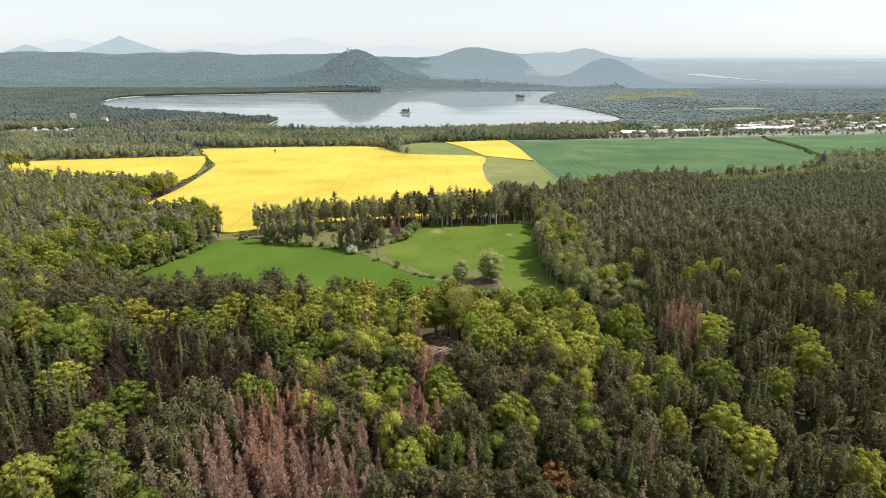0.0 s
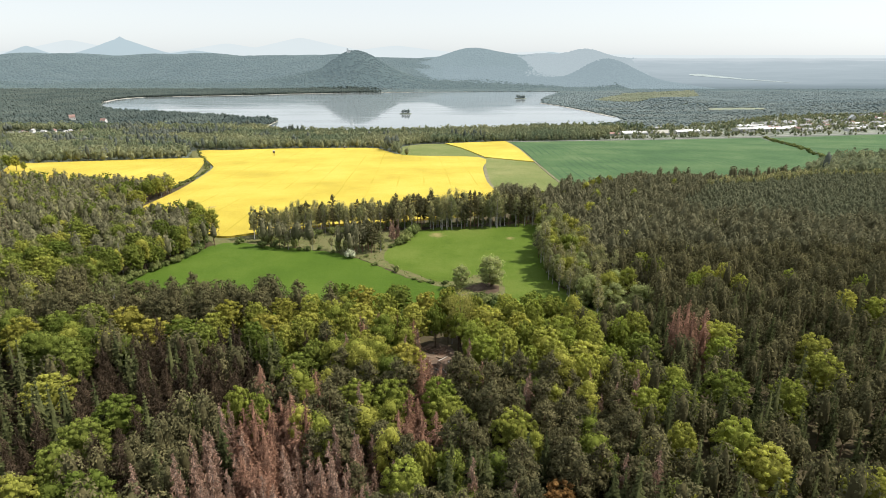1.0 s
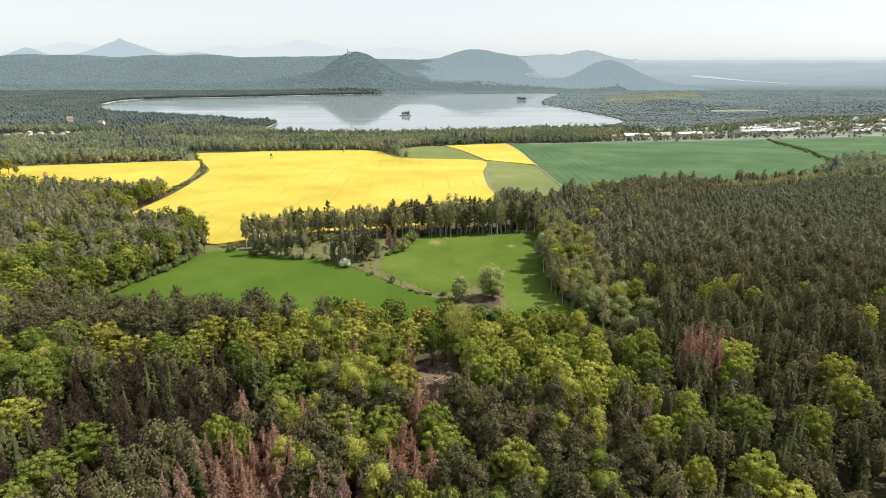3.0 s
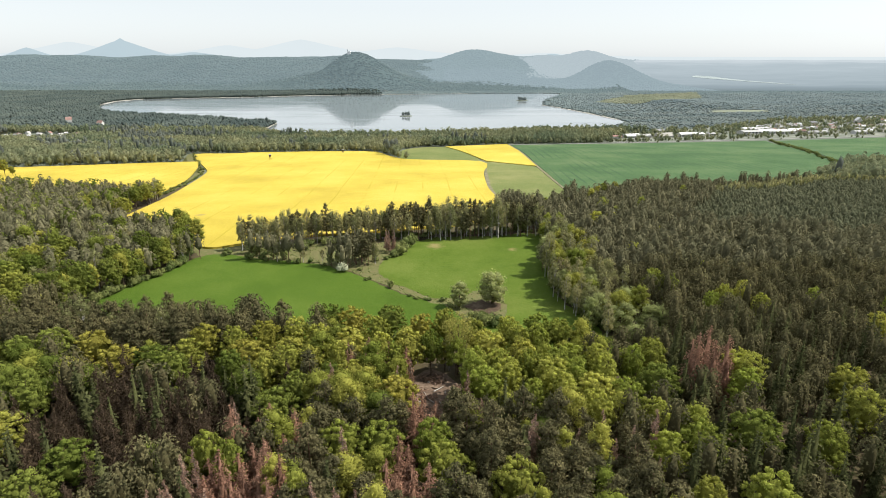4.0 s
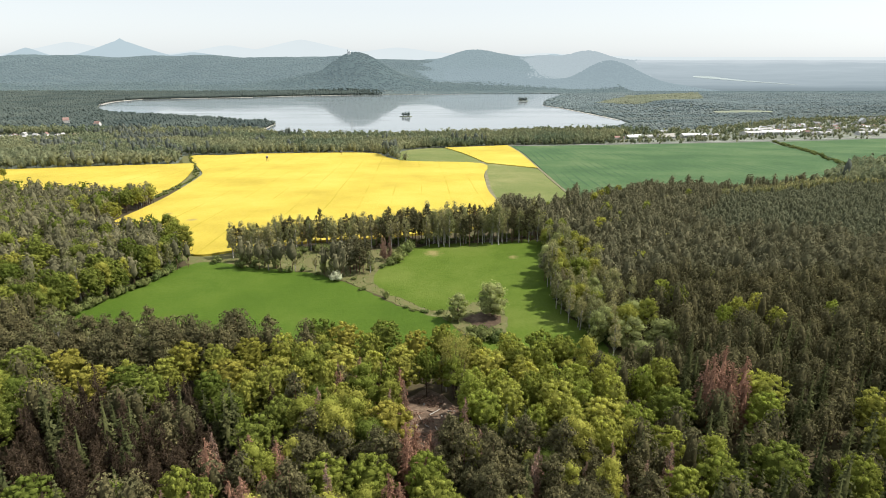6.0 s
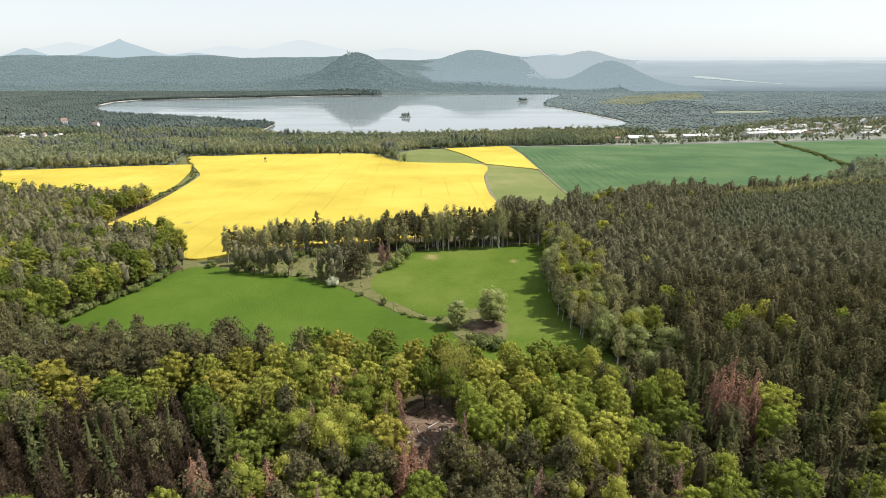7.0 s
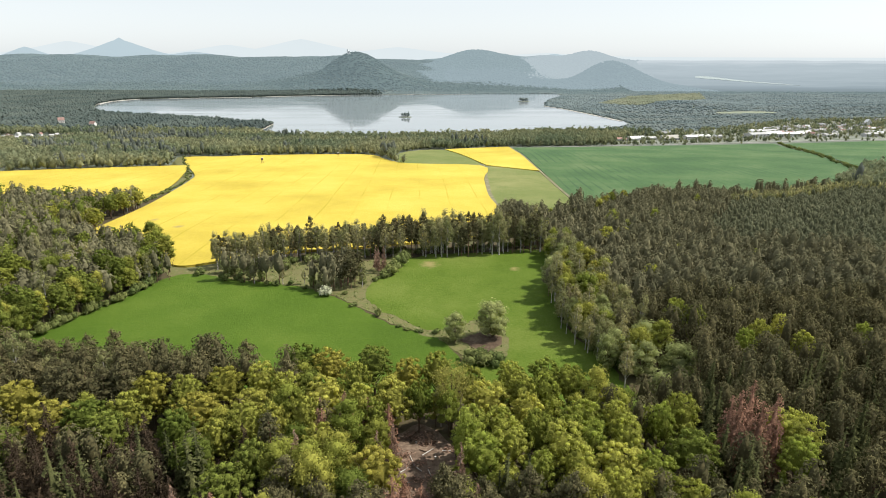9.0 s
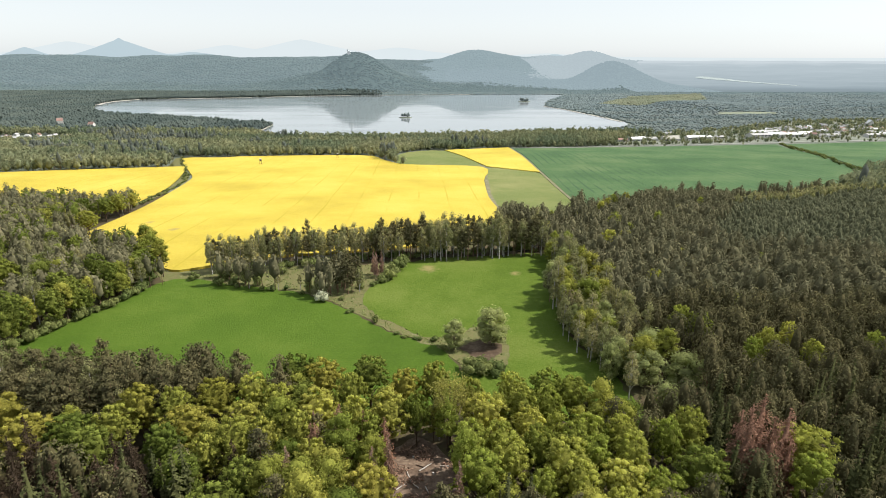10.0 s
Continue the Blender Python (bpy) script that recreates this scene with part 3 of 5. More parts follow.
def simple(seed, kind, h, w, foot, flakes, size):
    """A tree of the middle distance: trunk, a slim core (painted darker in near pines), and a skin of leaf sprays in
    tiers (conifers) or lobes (broadleaves).
    """
    rng = np.random.default_rng(seed)
    base = h * foot
    c, half = np.array((0, 0, (h + base) / 2)), (h - base) / 2
    wood = tube((0, 0, -0.5), (0, 0, h * 0.7), h * 0.013, h * 0.006, 3)
    if not flakes:
        v, f = OCTA
        v = v * np.array((w / 2, w / 2, half)) * (1 + rng.uniform(-0.25, 0.25, (6, 1))) + c
        if kind in ("clump", "canopy"):
            v[:4, 2] += half * 0.25
        return wood, (v, f)
    if kind in ("pine", "row_pine", "spruce"):
        def egg(d, k):
            """The crown's outline: widest in its lower third, rounded on top, swelling into tufts."""
            a, zz = np.arctan2(d[:, 1], d[:, 0]), d[:, 2]
            r = w * 0.5 * (1.08 - 0.30 * zz) * k * (1 + 0.16 * np.sin(a * 3 + seed + zz * 5))
            return c + np.stack([d[:, 0] * r, d[:, 1] * r, zz * half * (1 + 0.1 * (k - 1))], 1)
        core = egg(ICO[0] * (1 + rng.uniform(-0.12, 0.12, (12, 1))), 0.44 if flakes > 150 else 0.62 if flakes > 50 else 0.76), ICO[1]
        d = on_ball(rng, flakes, -0.6)
        skin = sprays(rng, egg(d, rng.uniform(0.84, 1.16, flakes)), d * (1, 1, 0.8), np.full(flakes, size), 1.5, 0.42, 3)
        return wood, (*merge(skin, core), 20)
    lobes = 5 if flakes < 50 else 10 if flakes < 110 else 16
    skin, cores = [], []
    for i in range(lobes):
        zz = -0.6 + 1.5 * (i + 0.5) / lobes
        a = i * 2.39996 + rng.uniform(-0.4, 0.4)
        reach, lr = w * 0.36 * math.sqrt(max(0.05, 1 - zz * zz)) * rng.uniform(0.75, 1.15), w * rng.uniform(0.12, 0.2)
        p, n = c + np.array((reach * math.cos(a), reach * math.sin(a), zz * half * 0.86)), flakes // lobes
        d = on_ball(rng, n, -0.4)
        skin.append(sprays(rng, p + d * np.array((lr, lr, lr * 0.95)) * rng.uniform(0.8, 1.25, (n, 1)), d, np.full(n, size), 1.4, 0.7, 3))
    core = ball(rng, c, (w * 0.27, w * 0.27, half * 0.72), 0.3)
    return wood, (*merge(*skin, core), 20)


# kind: height, width and foot of the crown at scale 1
SIZE = {"bare": (18, 5.5, 0.1), "canopy": (3.8, 16.5, -0.75), "clump": (13, 11, -0.1), "grove": (13.5, 10.5, 0.0), "dark_leaf": (17, 8.5, 0.2), "row_pine": (18, 4.8, 0.45), "pine": (17, 6.3, 0.30), "spruce": (20, 5.0, 0.12), "dead_red": (20, 6.8, 0.1), "dead_grey": (19, 3.8, 0.1), "leaf": (17.5, 8.2, 0.25), "fresh": (17, 7.0, 0.2),
        "birch": (17, 5.6, 0.2), "gold": (17, 8, 0.25), "rust": (14, 7, 0.2), "willow": (14, 7.5, 0.06), "shrub": (3, 4, 0.05), "blossom": (3, 4, 0.05)}


def kind_shapes(kind, fine):
    """Several shapes of a kind; fine 4: near trees, 3 to 1: middle distance, 0: far."""
    out = []
    H, W, foot = SIZE[kind]
    for s in range(4):
        seed = s * 17 + fine * 5 + len(kind)
        rng = np.random.default_rng(seed + 900)
        h, w = H * rng.uniform(0.9, 1.1), W * rng.uniform(0.88, 1.15)
        if fine < 4:
            if kind in ("dead_grey", "dead_red", "bare"):
                out.append(spruce(seed, h, w, 11, 5, 1.5, kind != "dead_red"))
            elif kind == "spruce":
                out.append(spruce(seed, h, w * 1.1, 15, 8, 1.25))
            else:
                slim = kind in ("pine", "row_pine", "spruce")
                flakes = (0, 18 if slim else 40, 84 if slim else 90, 330 if slim else 260)[fine]
                out.append(simple(seed, kind, h, w, foot, flakes, w * (0.3, 0.24, 0.17 if slim else 0.16, 0.09 if slim else 0.085)[fine]))
        elif kind == "pine":
            out.append(pine(seed, h, w, 18, 58, 0.44, 0.36))
        elif kind == "row_pine":
            out.append(pine(seed, h, w, 12, 50, 0.48, 0.48))
        elif kind == "spruce":
            out.append(spruce(seed, h, w, 20, 10, 1.15))
        elif kind == "dead_red":
            out.append(spruce(seed, h, w, 32, 14, 0.62, False, 2.4, 0.5))
        elif kind in ("dead_grey", "bare"):
            out.append(spruce(seed, h, w, 32, 12, 1.0, True, 3.4, 0.6))
        elif kind in ("leaf", "dark_leaf"):
            out.append(leafy(seed, h, w, 24, 86, 0.44, foot, 1.0, 0.78))
        elif kind == "fresh":
            out.append(leafy(seed, h, w, 23, 84, 0.41, foot, 1.15, 0.78))
        elif kind == "willow":
            out.append(leafy(seed, h, w, 27, 80, 0.40, foot, 1.1, 0.76, -1.0))
        elif kind == "birch":
            out.append(leafy(seed, h, w, 18, 84, 0.40, foot, 1.3, 0.5))
        else:
            out.append(bush(seed, h, w, 6, 42, 0.42))
    return out


BARKS = {"bare": BARK, "row_pine": PINE_BARK, "pine": PINE_BARK, "birch": PALE_BARK, "dead_red": GREY_WOOD, "dead_grey": GREY_WOOD}
WORDS = {
    "pine": ("pine_tree", "tall Scots pine with bare trunk and olive-green crown", "pine tree"),
    "row_pine": ("pine_tree", "slim Scots pine with bare reddish trunk in an open row", "pine tree"),
    "spruce": ("spruce_tree", "dark green spruce with drooping boughs", "spruce tree"),
    "dead_red": ("dead_spruce", "dead spruce with rusty red-brown needles", "dead tree"),
    "dead_grey": ("dead_spruce", "bare dead spruce with grey-brown twigs", "dead tree"),
    "leaf": ("oak_tree", "broad deciduous tree in yellow-green spring leaf", "tree"),
    "gold": ("oak_tree", "broad oak in ochre-yellow young leaf", "tree"),
    "rust": ("beech_tree", "small tree with rusty orange-brown leaves", "tree"),
    "dark_leaf": ("oak_tree", "broad deciduous tree in full mid-green leaf", "tree"),
    "fresh": ("beech_tree", "deciduous tree in fresh light green leaf", "tree"),
    "birch": ("birch_tree", "slender birch with pale trunk and thin spring leaves", "birch tree"),
    "willow": ("willow_tree", "rounded grey-green willow at the meadow edge", "willow tree"),
    "bare": ("bare_tree", "leafless dark brown tree with dense twigs", "bare tree"),
    "shrub": ("shrub", "low rounded green shrub on a field margin", "shrub"),
    "blossom": ("hawthorn_shrub", "white-blossoming hawthorn shrub on the field margin", "shrub"),
}


def raw_mesh(name, v, f, mats, which=None, tint=None):
    me = bpy.data.meshes.new(name)
    me.vertices.add(len(v))
    me.vertices.foreach_set("co", np.ascontiguousarray(v, np.float32).ravel())
    me.loops.add(len(f) * 3)
    me.loops.foreach_set("vertex_index", np.ascontiguousarray(f, np.int32).ravel())
    me.polygons.add(len(f))
    me.polygons.foreach_set("loop_start", np.arange(0, len(f) * 3, 3, dtype=np.int32))
    for m in mats:
        me.materials.append(m)
    if which is not None:
        me.polygons.foreach_set("material_index", np.ascontiguousarray(which, np.int32))
    if tint is not None:
        me.attributes.new("tint", "FLOAT", "POINT").data.foreach_set("value", np.ascontiguousarray(tint, np.float32))
    me.update(calc_edges=True)
    return me


PROTO = {}


def plant(kind, x, y, scale=1.0, shape_no=0, turn=0.0, high=1.0, group="", label="", broad=False):
    """One tree as a thing of its own: trunk with limbs, and crown."""
    key = (kind, shape_no, broad)
    name, words, cat = WORDS[kind]
    m = Matrix.LocRotScale((x, y, float(ground_z(x, y))), Euler((0, 0, turn)), (scale, scale, scale * high))
    if key not in PROTO:
        if (kind, broad) not in PROTO:
            PROTO[kind, broad] = [oak(k * 13 + len(kind), 18, 12) for k in range(4)] if broad else kind_shapes(kind, 4)
        wood, (v, f, *inner) = PROTO[kind, broad][shape_no]
        which = (np.arange(len(f)) >= len(f) - inner[0]).astype(int) if inner and "pine" in kind else None      # the crown's core, its inner shade put into a darker colour
        PROTO[key] = (raw_mesh("trunk", *wood, [BARKS.get(kind, BARK)]), raw_mesh("crown", v, f, [LEAF["object"][kind], NEEDLES_SHADED], which))
    trunk, crown = PROTO[key]
    top = new(name)
    top.empty_display_size = 0.5
    top.matrix_basis = m
    for nm, data in (("trunk", trunk), ("crown", crown)):
        o = new(nm, data)
        o.parent = top
    return tagged(top, label or words, cat, group)


def forest(name, kind, x, y, scale, fine, rng, label, mat=None, far=False):
    """Many trees of a kind as one stand."""
    if not len(x):
        return None
    shapes = kind_shapes(kind, fine)
    z = ground_z(x, y)
    pick = rng.integers(0, len(shapes), len(x))
    turn = rng.uniform(0, 2 * np.pi, len(x))
    tint = rng.uniform(0, 1, len(x))
    if far:        # neighbouring stands share a tone
        tint = np.clip(0.5 + 0.9 * np.array([noise.noise(Vector((a / 150, b / 80, 5.0))) for a, b in zip(x, y)]) + rng.uniform(-0.22, 0.22, len(x)), 0, 1)
    tall = rng.uniform(0.88, 1.14, len(x))
    vs, fs, ws, ts, k = [], [], [], [], 0
    for s, (wood, (lv, lf, *inner)) in enumerate(shapes):
        leaf = lv, lf
        if not fine and far:
            wood = wood[0][:0], wood[1][:0]
        v, f = merge(wood, leaf)
        w = np.r_[np.zeros(len(wood[1]), int), np.ones(len(leaf[1]), int)]
        # near pines get the darker core, shade painted inside the crown
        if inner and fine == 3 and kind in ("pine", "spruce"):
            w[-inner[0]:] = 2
        sel = np.nonzero(pick == s)[0]
        c, q = np.cos(turn[sel])[:, None], np.sin(turn[sel])[:, None]
        sc = scale[sel][:, None]
        vx = (v[:, 0] * c - v[:, 1] * q) * sc + x[sel][:, None]
        vy = (v[:, 0] * q + v[:, 1] * c) * sc + y[sel][:, None]
        vz = v[:, 2] * sc * tall[sel][:, None] + z[sel][:, None]
        vs.append(np.stack([vx, vy, vz], -1).reshape(-1, 3))
        fs.append((f[None] + (np.arange(len(sel)) * len(v))[:, None, None] + k).reshape(-1, 3))
        ws.append(np.tile(w, len(sel)))
        ts.append(np.repeat(tint[sel], len(v)))
        k += len(v) * len(sel)
    me = raw_mesh(name, np.concatenate(vs), np.concatenate(fs), [BARKS.get(kind, BARK), mat or LEAF["tint"][kind], NEEDLES_SHADED], np.concatenate(ws), np.concatenate(ts))
    if far and not fine:
        me.shade_smooth()
    return tagged(new(name, me), label, "forest", kind="stuff")


def scatter(rng, x0, x1, y0, y1, pitch, spread=0.42):
    nx, ny = int((x1 - x0) / pitch), int((y1 - y0) / pitch)
    i, j = np.meshgrid(np.arange(nx), np.arange(ny))
    x = x0 + (i + 0.5 * (j % 2) + 0.25) * pitch + rng.uniform(-spread, spread, i.shape) * pitch
    y = y0 + (j + 0.5) * pitch + rng.uniform(-spread, spread, i.shape) * pitch
    return x.ravel(), y.ravel()


def free(x, y, polys, gap=0.0):
    ok = np.ones(len(x), bool)
    for p in polys:
        p = np.asarray(p)
        lo, hi = p.min(0) - 5, p.max(0) + 5
        box = (x > lo[0]) & (x < hi[0]) & (y > lo[1]) & (y < hi[1]) & ok
        i = np.nonzero(box)[0]
        if not len(i):
            continue
        bad = inside(p, x[i], y[i])
        for dx, dy in ((gap, 0), (-gap, 0), (0, gap), (0, -gap)) if gap else ():
            bad |= inside(p, x[i] + dx, y[i] + dy)
        ok[i[bad]] = False
    return ok


def at_random(rng, x0, x1, y0, y1, area):
    n = int((x1 - x0) * (y1 - y0) / area)
    return rng.uniform(x0, x1, n), rng.uniform(y0, y1, n)


def seen_side(x, y, room=25):
    """Within the wedge of land that the flight overlooks."""
    return np.abs(x - 3) < 0.76 * y + room + 40


# stands of one kind in the near wood: x, y, radius
STANDS = {
    "leaf": [(-132, 190, 18), (-108, 202, 8), (-128, 166, 7), (-82, 209, 13), (-43, 220, 11), (-28, 225, 12), (-13, 209, 11), (-28, 190, 12), (-14, 160, 7),
             (-39, 166, 5), (-95, 115, 12), (-79, 115, 7), (2, 156, 7), (-90, 205, 9), (-64, 217, 15), (-46, 209, 14), (-31, 236, 13), (-15, 186, 11)],
    "fresh": [(25, 199, 12), (40, 190, 14), (18, 214, 13), (49, 185, 8), (22, 139, 7), (-8, 123, 6), (42, 122, 4), (-9, 124, 6), (16, 231, 8), (24, 217, 15), (40, 212, 14), (42, 197, 11), (21, 229, 10), (43, 226, 10), (16, 192, 7)],
    "dark_leaf": [(-127, 188, 11), (-98, 141, 9), (-150, 300, 14), (-112, 190, 7)],
    "dead_red": [(-46, 152, 7), (-48, 143, 6), (-40, 167, 6), (-6, 149, 7), (-44, 133, 5), (-50, 165, 5), (-40, 142, 6), (-38, 158, 5), (-6, 150, 6), (-3, 176, 6), (90, 203, 8), (-29, 207, 4), (-12, 207, 6), (-44, 127, 6), (-17, 167, 4), (-25, 160, 4), (-5, 165, 5)],
    "dead_grey": [(-46, 124, 14), (-60, 122, 10), (-33, 123, 10), (-58, 140, 8), (-52, 121, 11), (-31, 127, 11), (-21, 137, 8), (-40, 117, 11), (-21, 119, 7)],
    "spruce": [(-132, 174, 14), (-119, 152, 14), (-140, 160, 12), (-60, 184, 6), (-73, 170, 9), (-116, 148, 12), (7, 127, 9), (26, 130, 7), (46, 119, 7), (-92, 176, 10), (-84, 184, 8), (-108, 168, 10)],
    "bare": [(-128, 160, 9), (-112, 140, 8), (-98, 172, 12), (-80, 170, 12), (-62, 171, 11), (-46, 174, 8), (-88, 158, 11), (-112, 170, 12)],
    "birch": [(67, 312, 16), (73, 340, 14), (75, 290, 14), (69, 372, 12), (83, 268, 10), (61, 396, 9)],
    "willow": [(63, 302, 6), (72, 302, 5), (70, 256, 8), (80, 253, 7), (67, 320, 5), (77, 251, 11), (77, 240, 9)],
}
FAR_LEAF = [(-151, 302, 14), (-133, 335, 8), (-229, 444, 12), (120, 444, 8), (291, 465, 12), (336, 465, 10), (-160, 280, 8), (-212, 296, 20)]
# broad crowns that stand out of the wood: x, y, width
CROWNS = [
    ("leaf", [(-86, 212, 12.5), (-51, 215, 12), (-56, 199, 9.5), (-49, 203, 13), (-41, 203, 9), (3, 235, 10.5), (-10, 219, 13.5), (-27, 197, 10.5), (-22, 227, 10), (-2, 219, 8.5), (38, 232, 12.5), (45, 227, 12), (29, 220, 11.5), (31, 202, 10), (73, 209, 11), (102, 272, 8.84)]),
    ("leaf", [(-120, 167, 14), (-99, 119, 14), (-58, 156, 9.5), (-51, 153, 8), (-24, 162, 14), (-14, 162, 14), (0, 162, 12), (3, 153, 13.5), (-4, 134, 7), (21, 147, 14), (71, 162, 13), (64, 141, 9.5), (123, 176, 14), (130, 193, 13.5), (104, 162, 11.5), (103, 121, 14), (-222, 288, 14), (-218, 302, 14), (-189, 275, 14), (-210, 318, 14), (-201, 267, 14), (-236, 455, 14), (-250, 519, 14)]),
    ("gold", [(-107, 207, 14), (-66, 212, 14), (-83, 220, 13), (-63, 226, 14), (-32, 237, 14), (-6, 232, 12), (-152, 203, 14), (-120, 216, 14), (-12, 186, 14)]),
    ("fresh", [(-43, 222, 10), (-52, 228, 10.5), (-31, 221, 14), (-19, 216, 9.5), (18, 217, 13.5), (27, 232, 10), (21, 206, 11), (13, 204, 10.5), (23, 196, 12), (15, 191, 13.5), (37, 195, 14), (50, 189, 14), (39, 187, 11.5), (54, 207, 9), (101, 202, 14), (97, 192, 11.5), (98, 282, 9.52), (113, 255, 7.82), (129, 263, 7.14), (134, 255, 8.84), (159, 261, 8.5), (-8, 125, 12), (64, 176, 10), (61, 159, 10.5)]),
    ("fresh", [(45, 200, 12), (55, 200, 11), (30, 211, 11), (46, 209, 11), (58, 186, 11), (47, 178, 10), (36, 221, 9), (66, 205, 8), (30, 187, 9)]),
    ("leaf", [(40, 202, 10), (14, 226, 9), (-34, 207, 10), (-72, 219, 11), (-14, 208, 9)]),
    ("fresh", [(79, 142, 14), (83, 132, 14), (168, 234, 8.84), (176, 228, 9.52), (186, 250, 9.52)]),
    ("dark_leaf", [(-146, 213, 14), (-135, 216, 14), (-96, 208, 14), (-86, 201, 12), (-67, 201, 11.5), (-42, 242, 14), (-18, 240, 14), (-43, 189, 10.5), (70, 193, 14), (-123, 183, 14), (-95, 142, 14), (-92, 154, 14), (-96, 132, 12), (-82, 121, 14), (-47, 180, 14), (87, 166, 14), (-168, 318, 13), (-178, 296, 12)]),
    ("willow", [(83, 270, 14), (76, 253, 13), (90, 254, 14)]),
    ("rust", [(29, 125, 10.5), (32, 119, 8.5)]),
    ("leaf", [(-212, 309, 13), (-199, 316, 13), (-198, 285, 13), (-182, 271, 13), (-202, 333, 12), (-149, 356, 13), (-154, 369, 11), (-265, 457, 13), (-184, 259, 12), (-194, 375, 10.5), (140, 532, 8), (152, 539, 8), (131, 514, 8)]),
    ("dark_leaf", [(-194, 295, 13), (-164, 340, 12), (-157, 309, 12.5), (-160, 299, 12), (-166, 287, 11.5), (-172, 277, 8.5), (-152, 331, 10.5), (-252, 504, 13), (-264, 498, 13), (-212, 338, 13)]),
    ("willow", [(66, 344, 10), (72, 295, 8.5), (69, 273, 8.5), (85, 310, 6)]),
    ("fresh", [(77, 362, 7.5), (99, 390, 13), (111, 398, 11.5), (103, 326, 8.5), (127, 297, 6.5), (132, 267, 7), (121, 261, 8)]),
    ("gold", [(77, 331, 8.5)]),
]


def under_crowns(x, y):
    """Places that the broad crowns leave no room for."""
    ok = np.ones(len(x), bool)
    for _, places in CROWNS:
        for cx, cy, w in places:
            ok &= np.hypot(x - cx, y - cy) > w * 0.44 + 1.6
    return ok


def kinds_at(rng, x, y):
    k = np.full(len(x), "pine", object)
    roll = rng.uniform(0, 1, len(x))
    left = x < -130
    k[left & (roll < 0.11)] = "leaf"
    k[left & (roll > 0.68)] = "dark_leaf"
    k[left & (roll > 0.84)] = "birch"
    k[left & (roll > 0.97)] = "bare"
    near = (y < 245) & (y > 182) & (x > -105) & (x < 60)
    low = (y <= 182) & (x > -105) & (x < 60)
    k[low & (roll < 0.06)] = "leaf"
    k[low & (x > -60) & (roll > 0.06) & (roll < 0.13)] = "fresh"
    k[low & (roll > 0.80) & (roll < 0.92)] = "dead_grey"
    k[low & (roll > 0.92)] = "spruce"
    k[near & (roll < 0.34)] = "leaf"
    k[near & (roll > 0.34) & (roll < 0.48)] = "fresh"
    k[near & (roll > 0.92)] = "spruce"
    k[near & (roll > 0.84) & (roll < 0.92)] = "dead_grey"
    rim = (y > 218) & (y < 268) & (x > -42) & (x < 62)
    k[rim] = np.where(roll[rim] < 0.45, "leaf", np.where(roll[rim] < 0.9, "fresh", "birch"))
    right = x > 60
    k[right & (roll < 0.012)] = "fresh"
    k[right & (x < 125) & (y < 240) & (roll < 0.04)] = "fresh"
    # dark spruces in place of pines, to put shade into this corner
    k[right & (x < 190) & (y < 235) & (roll > 0.52)] = "spruce"
    for name in ("leaf", "dark_leaf", "fresh", "birch", "willow", "spruce", "bare", "dead_grey", "dead_red"):
        for sx, sy, r in STANDS[name]:
            d = np.hypot(x - sx, y - sy)
            k[(d < r) & (rng.uniform(0, 1, len(x)) < (0.82 if name != "dead_red" else 0.95))] = name
    for sx, sy, r in FAR_LEAF:
        k[(np.hypot(x - sx, y - sy) < r) & (rng.uniform(0, 1, len(x)) < 0.8)] = "dark_leaf" if sx < 0 else "fresh"
    k[(k == "leaf") & (x < -55) & (rng.uniform(0, 1, len(x)) < 0.5)] = "dark_leaf"
    k[(k == "leaf") & (x > -55) & (rng.uniform(0, 1, len(x)) < 0.15)] = "dark_leaf"
    k[(k == "leaf") & (y < 135)] = "dark_leaf"
    shade = (y > 160) & (y < 199) & (x > -118) & (x < -45) & np.isin(k, ("leaf", "dark_leaf", "fresh"))
    r2 = rng.uniform(0, 1, len(x))
    band = (x > -170) & (x < -42) & (y > 220) & (y < 266)
    k[band] = np.where(r2[band] < 0.93, "pine", "birch")
    # bare brown trees here; dark spruces among them stand in for shade
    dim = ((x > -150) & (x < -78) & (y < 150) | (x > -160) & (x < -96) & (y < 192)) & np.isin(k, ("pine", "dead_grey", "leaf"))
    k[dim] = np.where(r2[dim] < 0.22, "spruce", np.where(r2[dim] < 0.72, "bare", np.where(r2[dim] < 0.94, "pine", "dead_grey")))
    belt = x - np.interp(y, (226, 250, 270, 290, 305, 330, 366, 405), (61, 63, 60, 54, 53, 55, 59, 64))
    belt = (belt > 0) & (belt < 15) & (y > 226) & (y < 408)
    r3 = rng.uniform(0, 1, len(x))
    k[belt & (r3 < 0.9)] = "leaf"
    k[belt & (r3 < 0.82)] = "willow"
    k[belt & (r3 < 0.62)] = "birch"
    edge = (k == "birch") & (x > 58) & (y > 230)
    k[edge & (r2 < 0.25)] = "leaf"
    k[edge & (r2 > 0.85)] = "fresh"
    k[shade & (r2 < 0.6)] = "bare"
    k[shade & (r2 > 0.6) & (r2 < 0.7)] = "pine"
    k[shade & (r2 > 0.7) & (r2 < 0.8)] = "spruce"
    return k


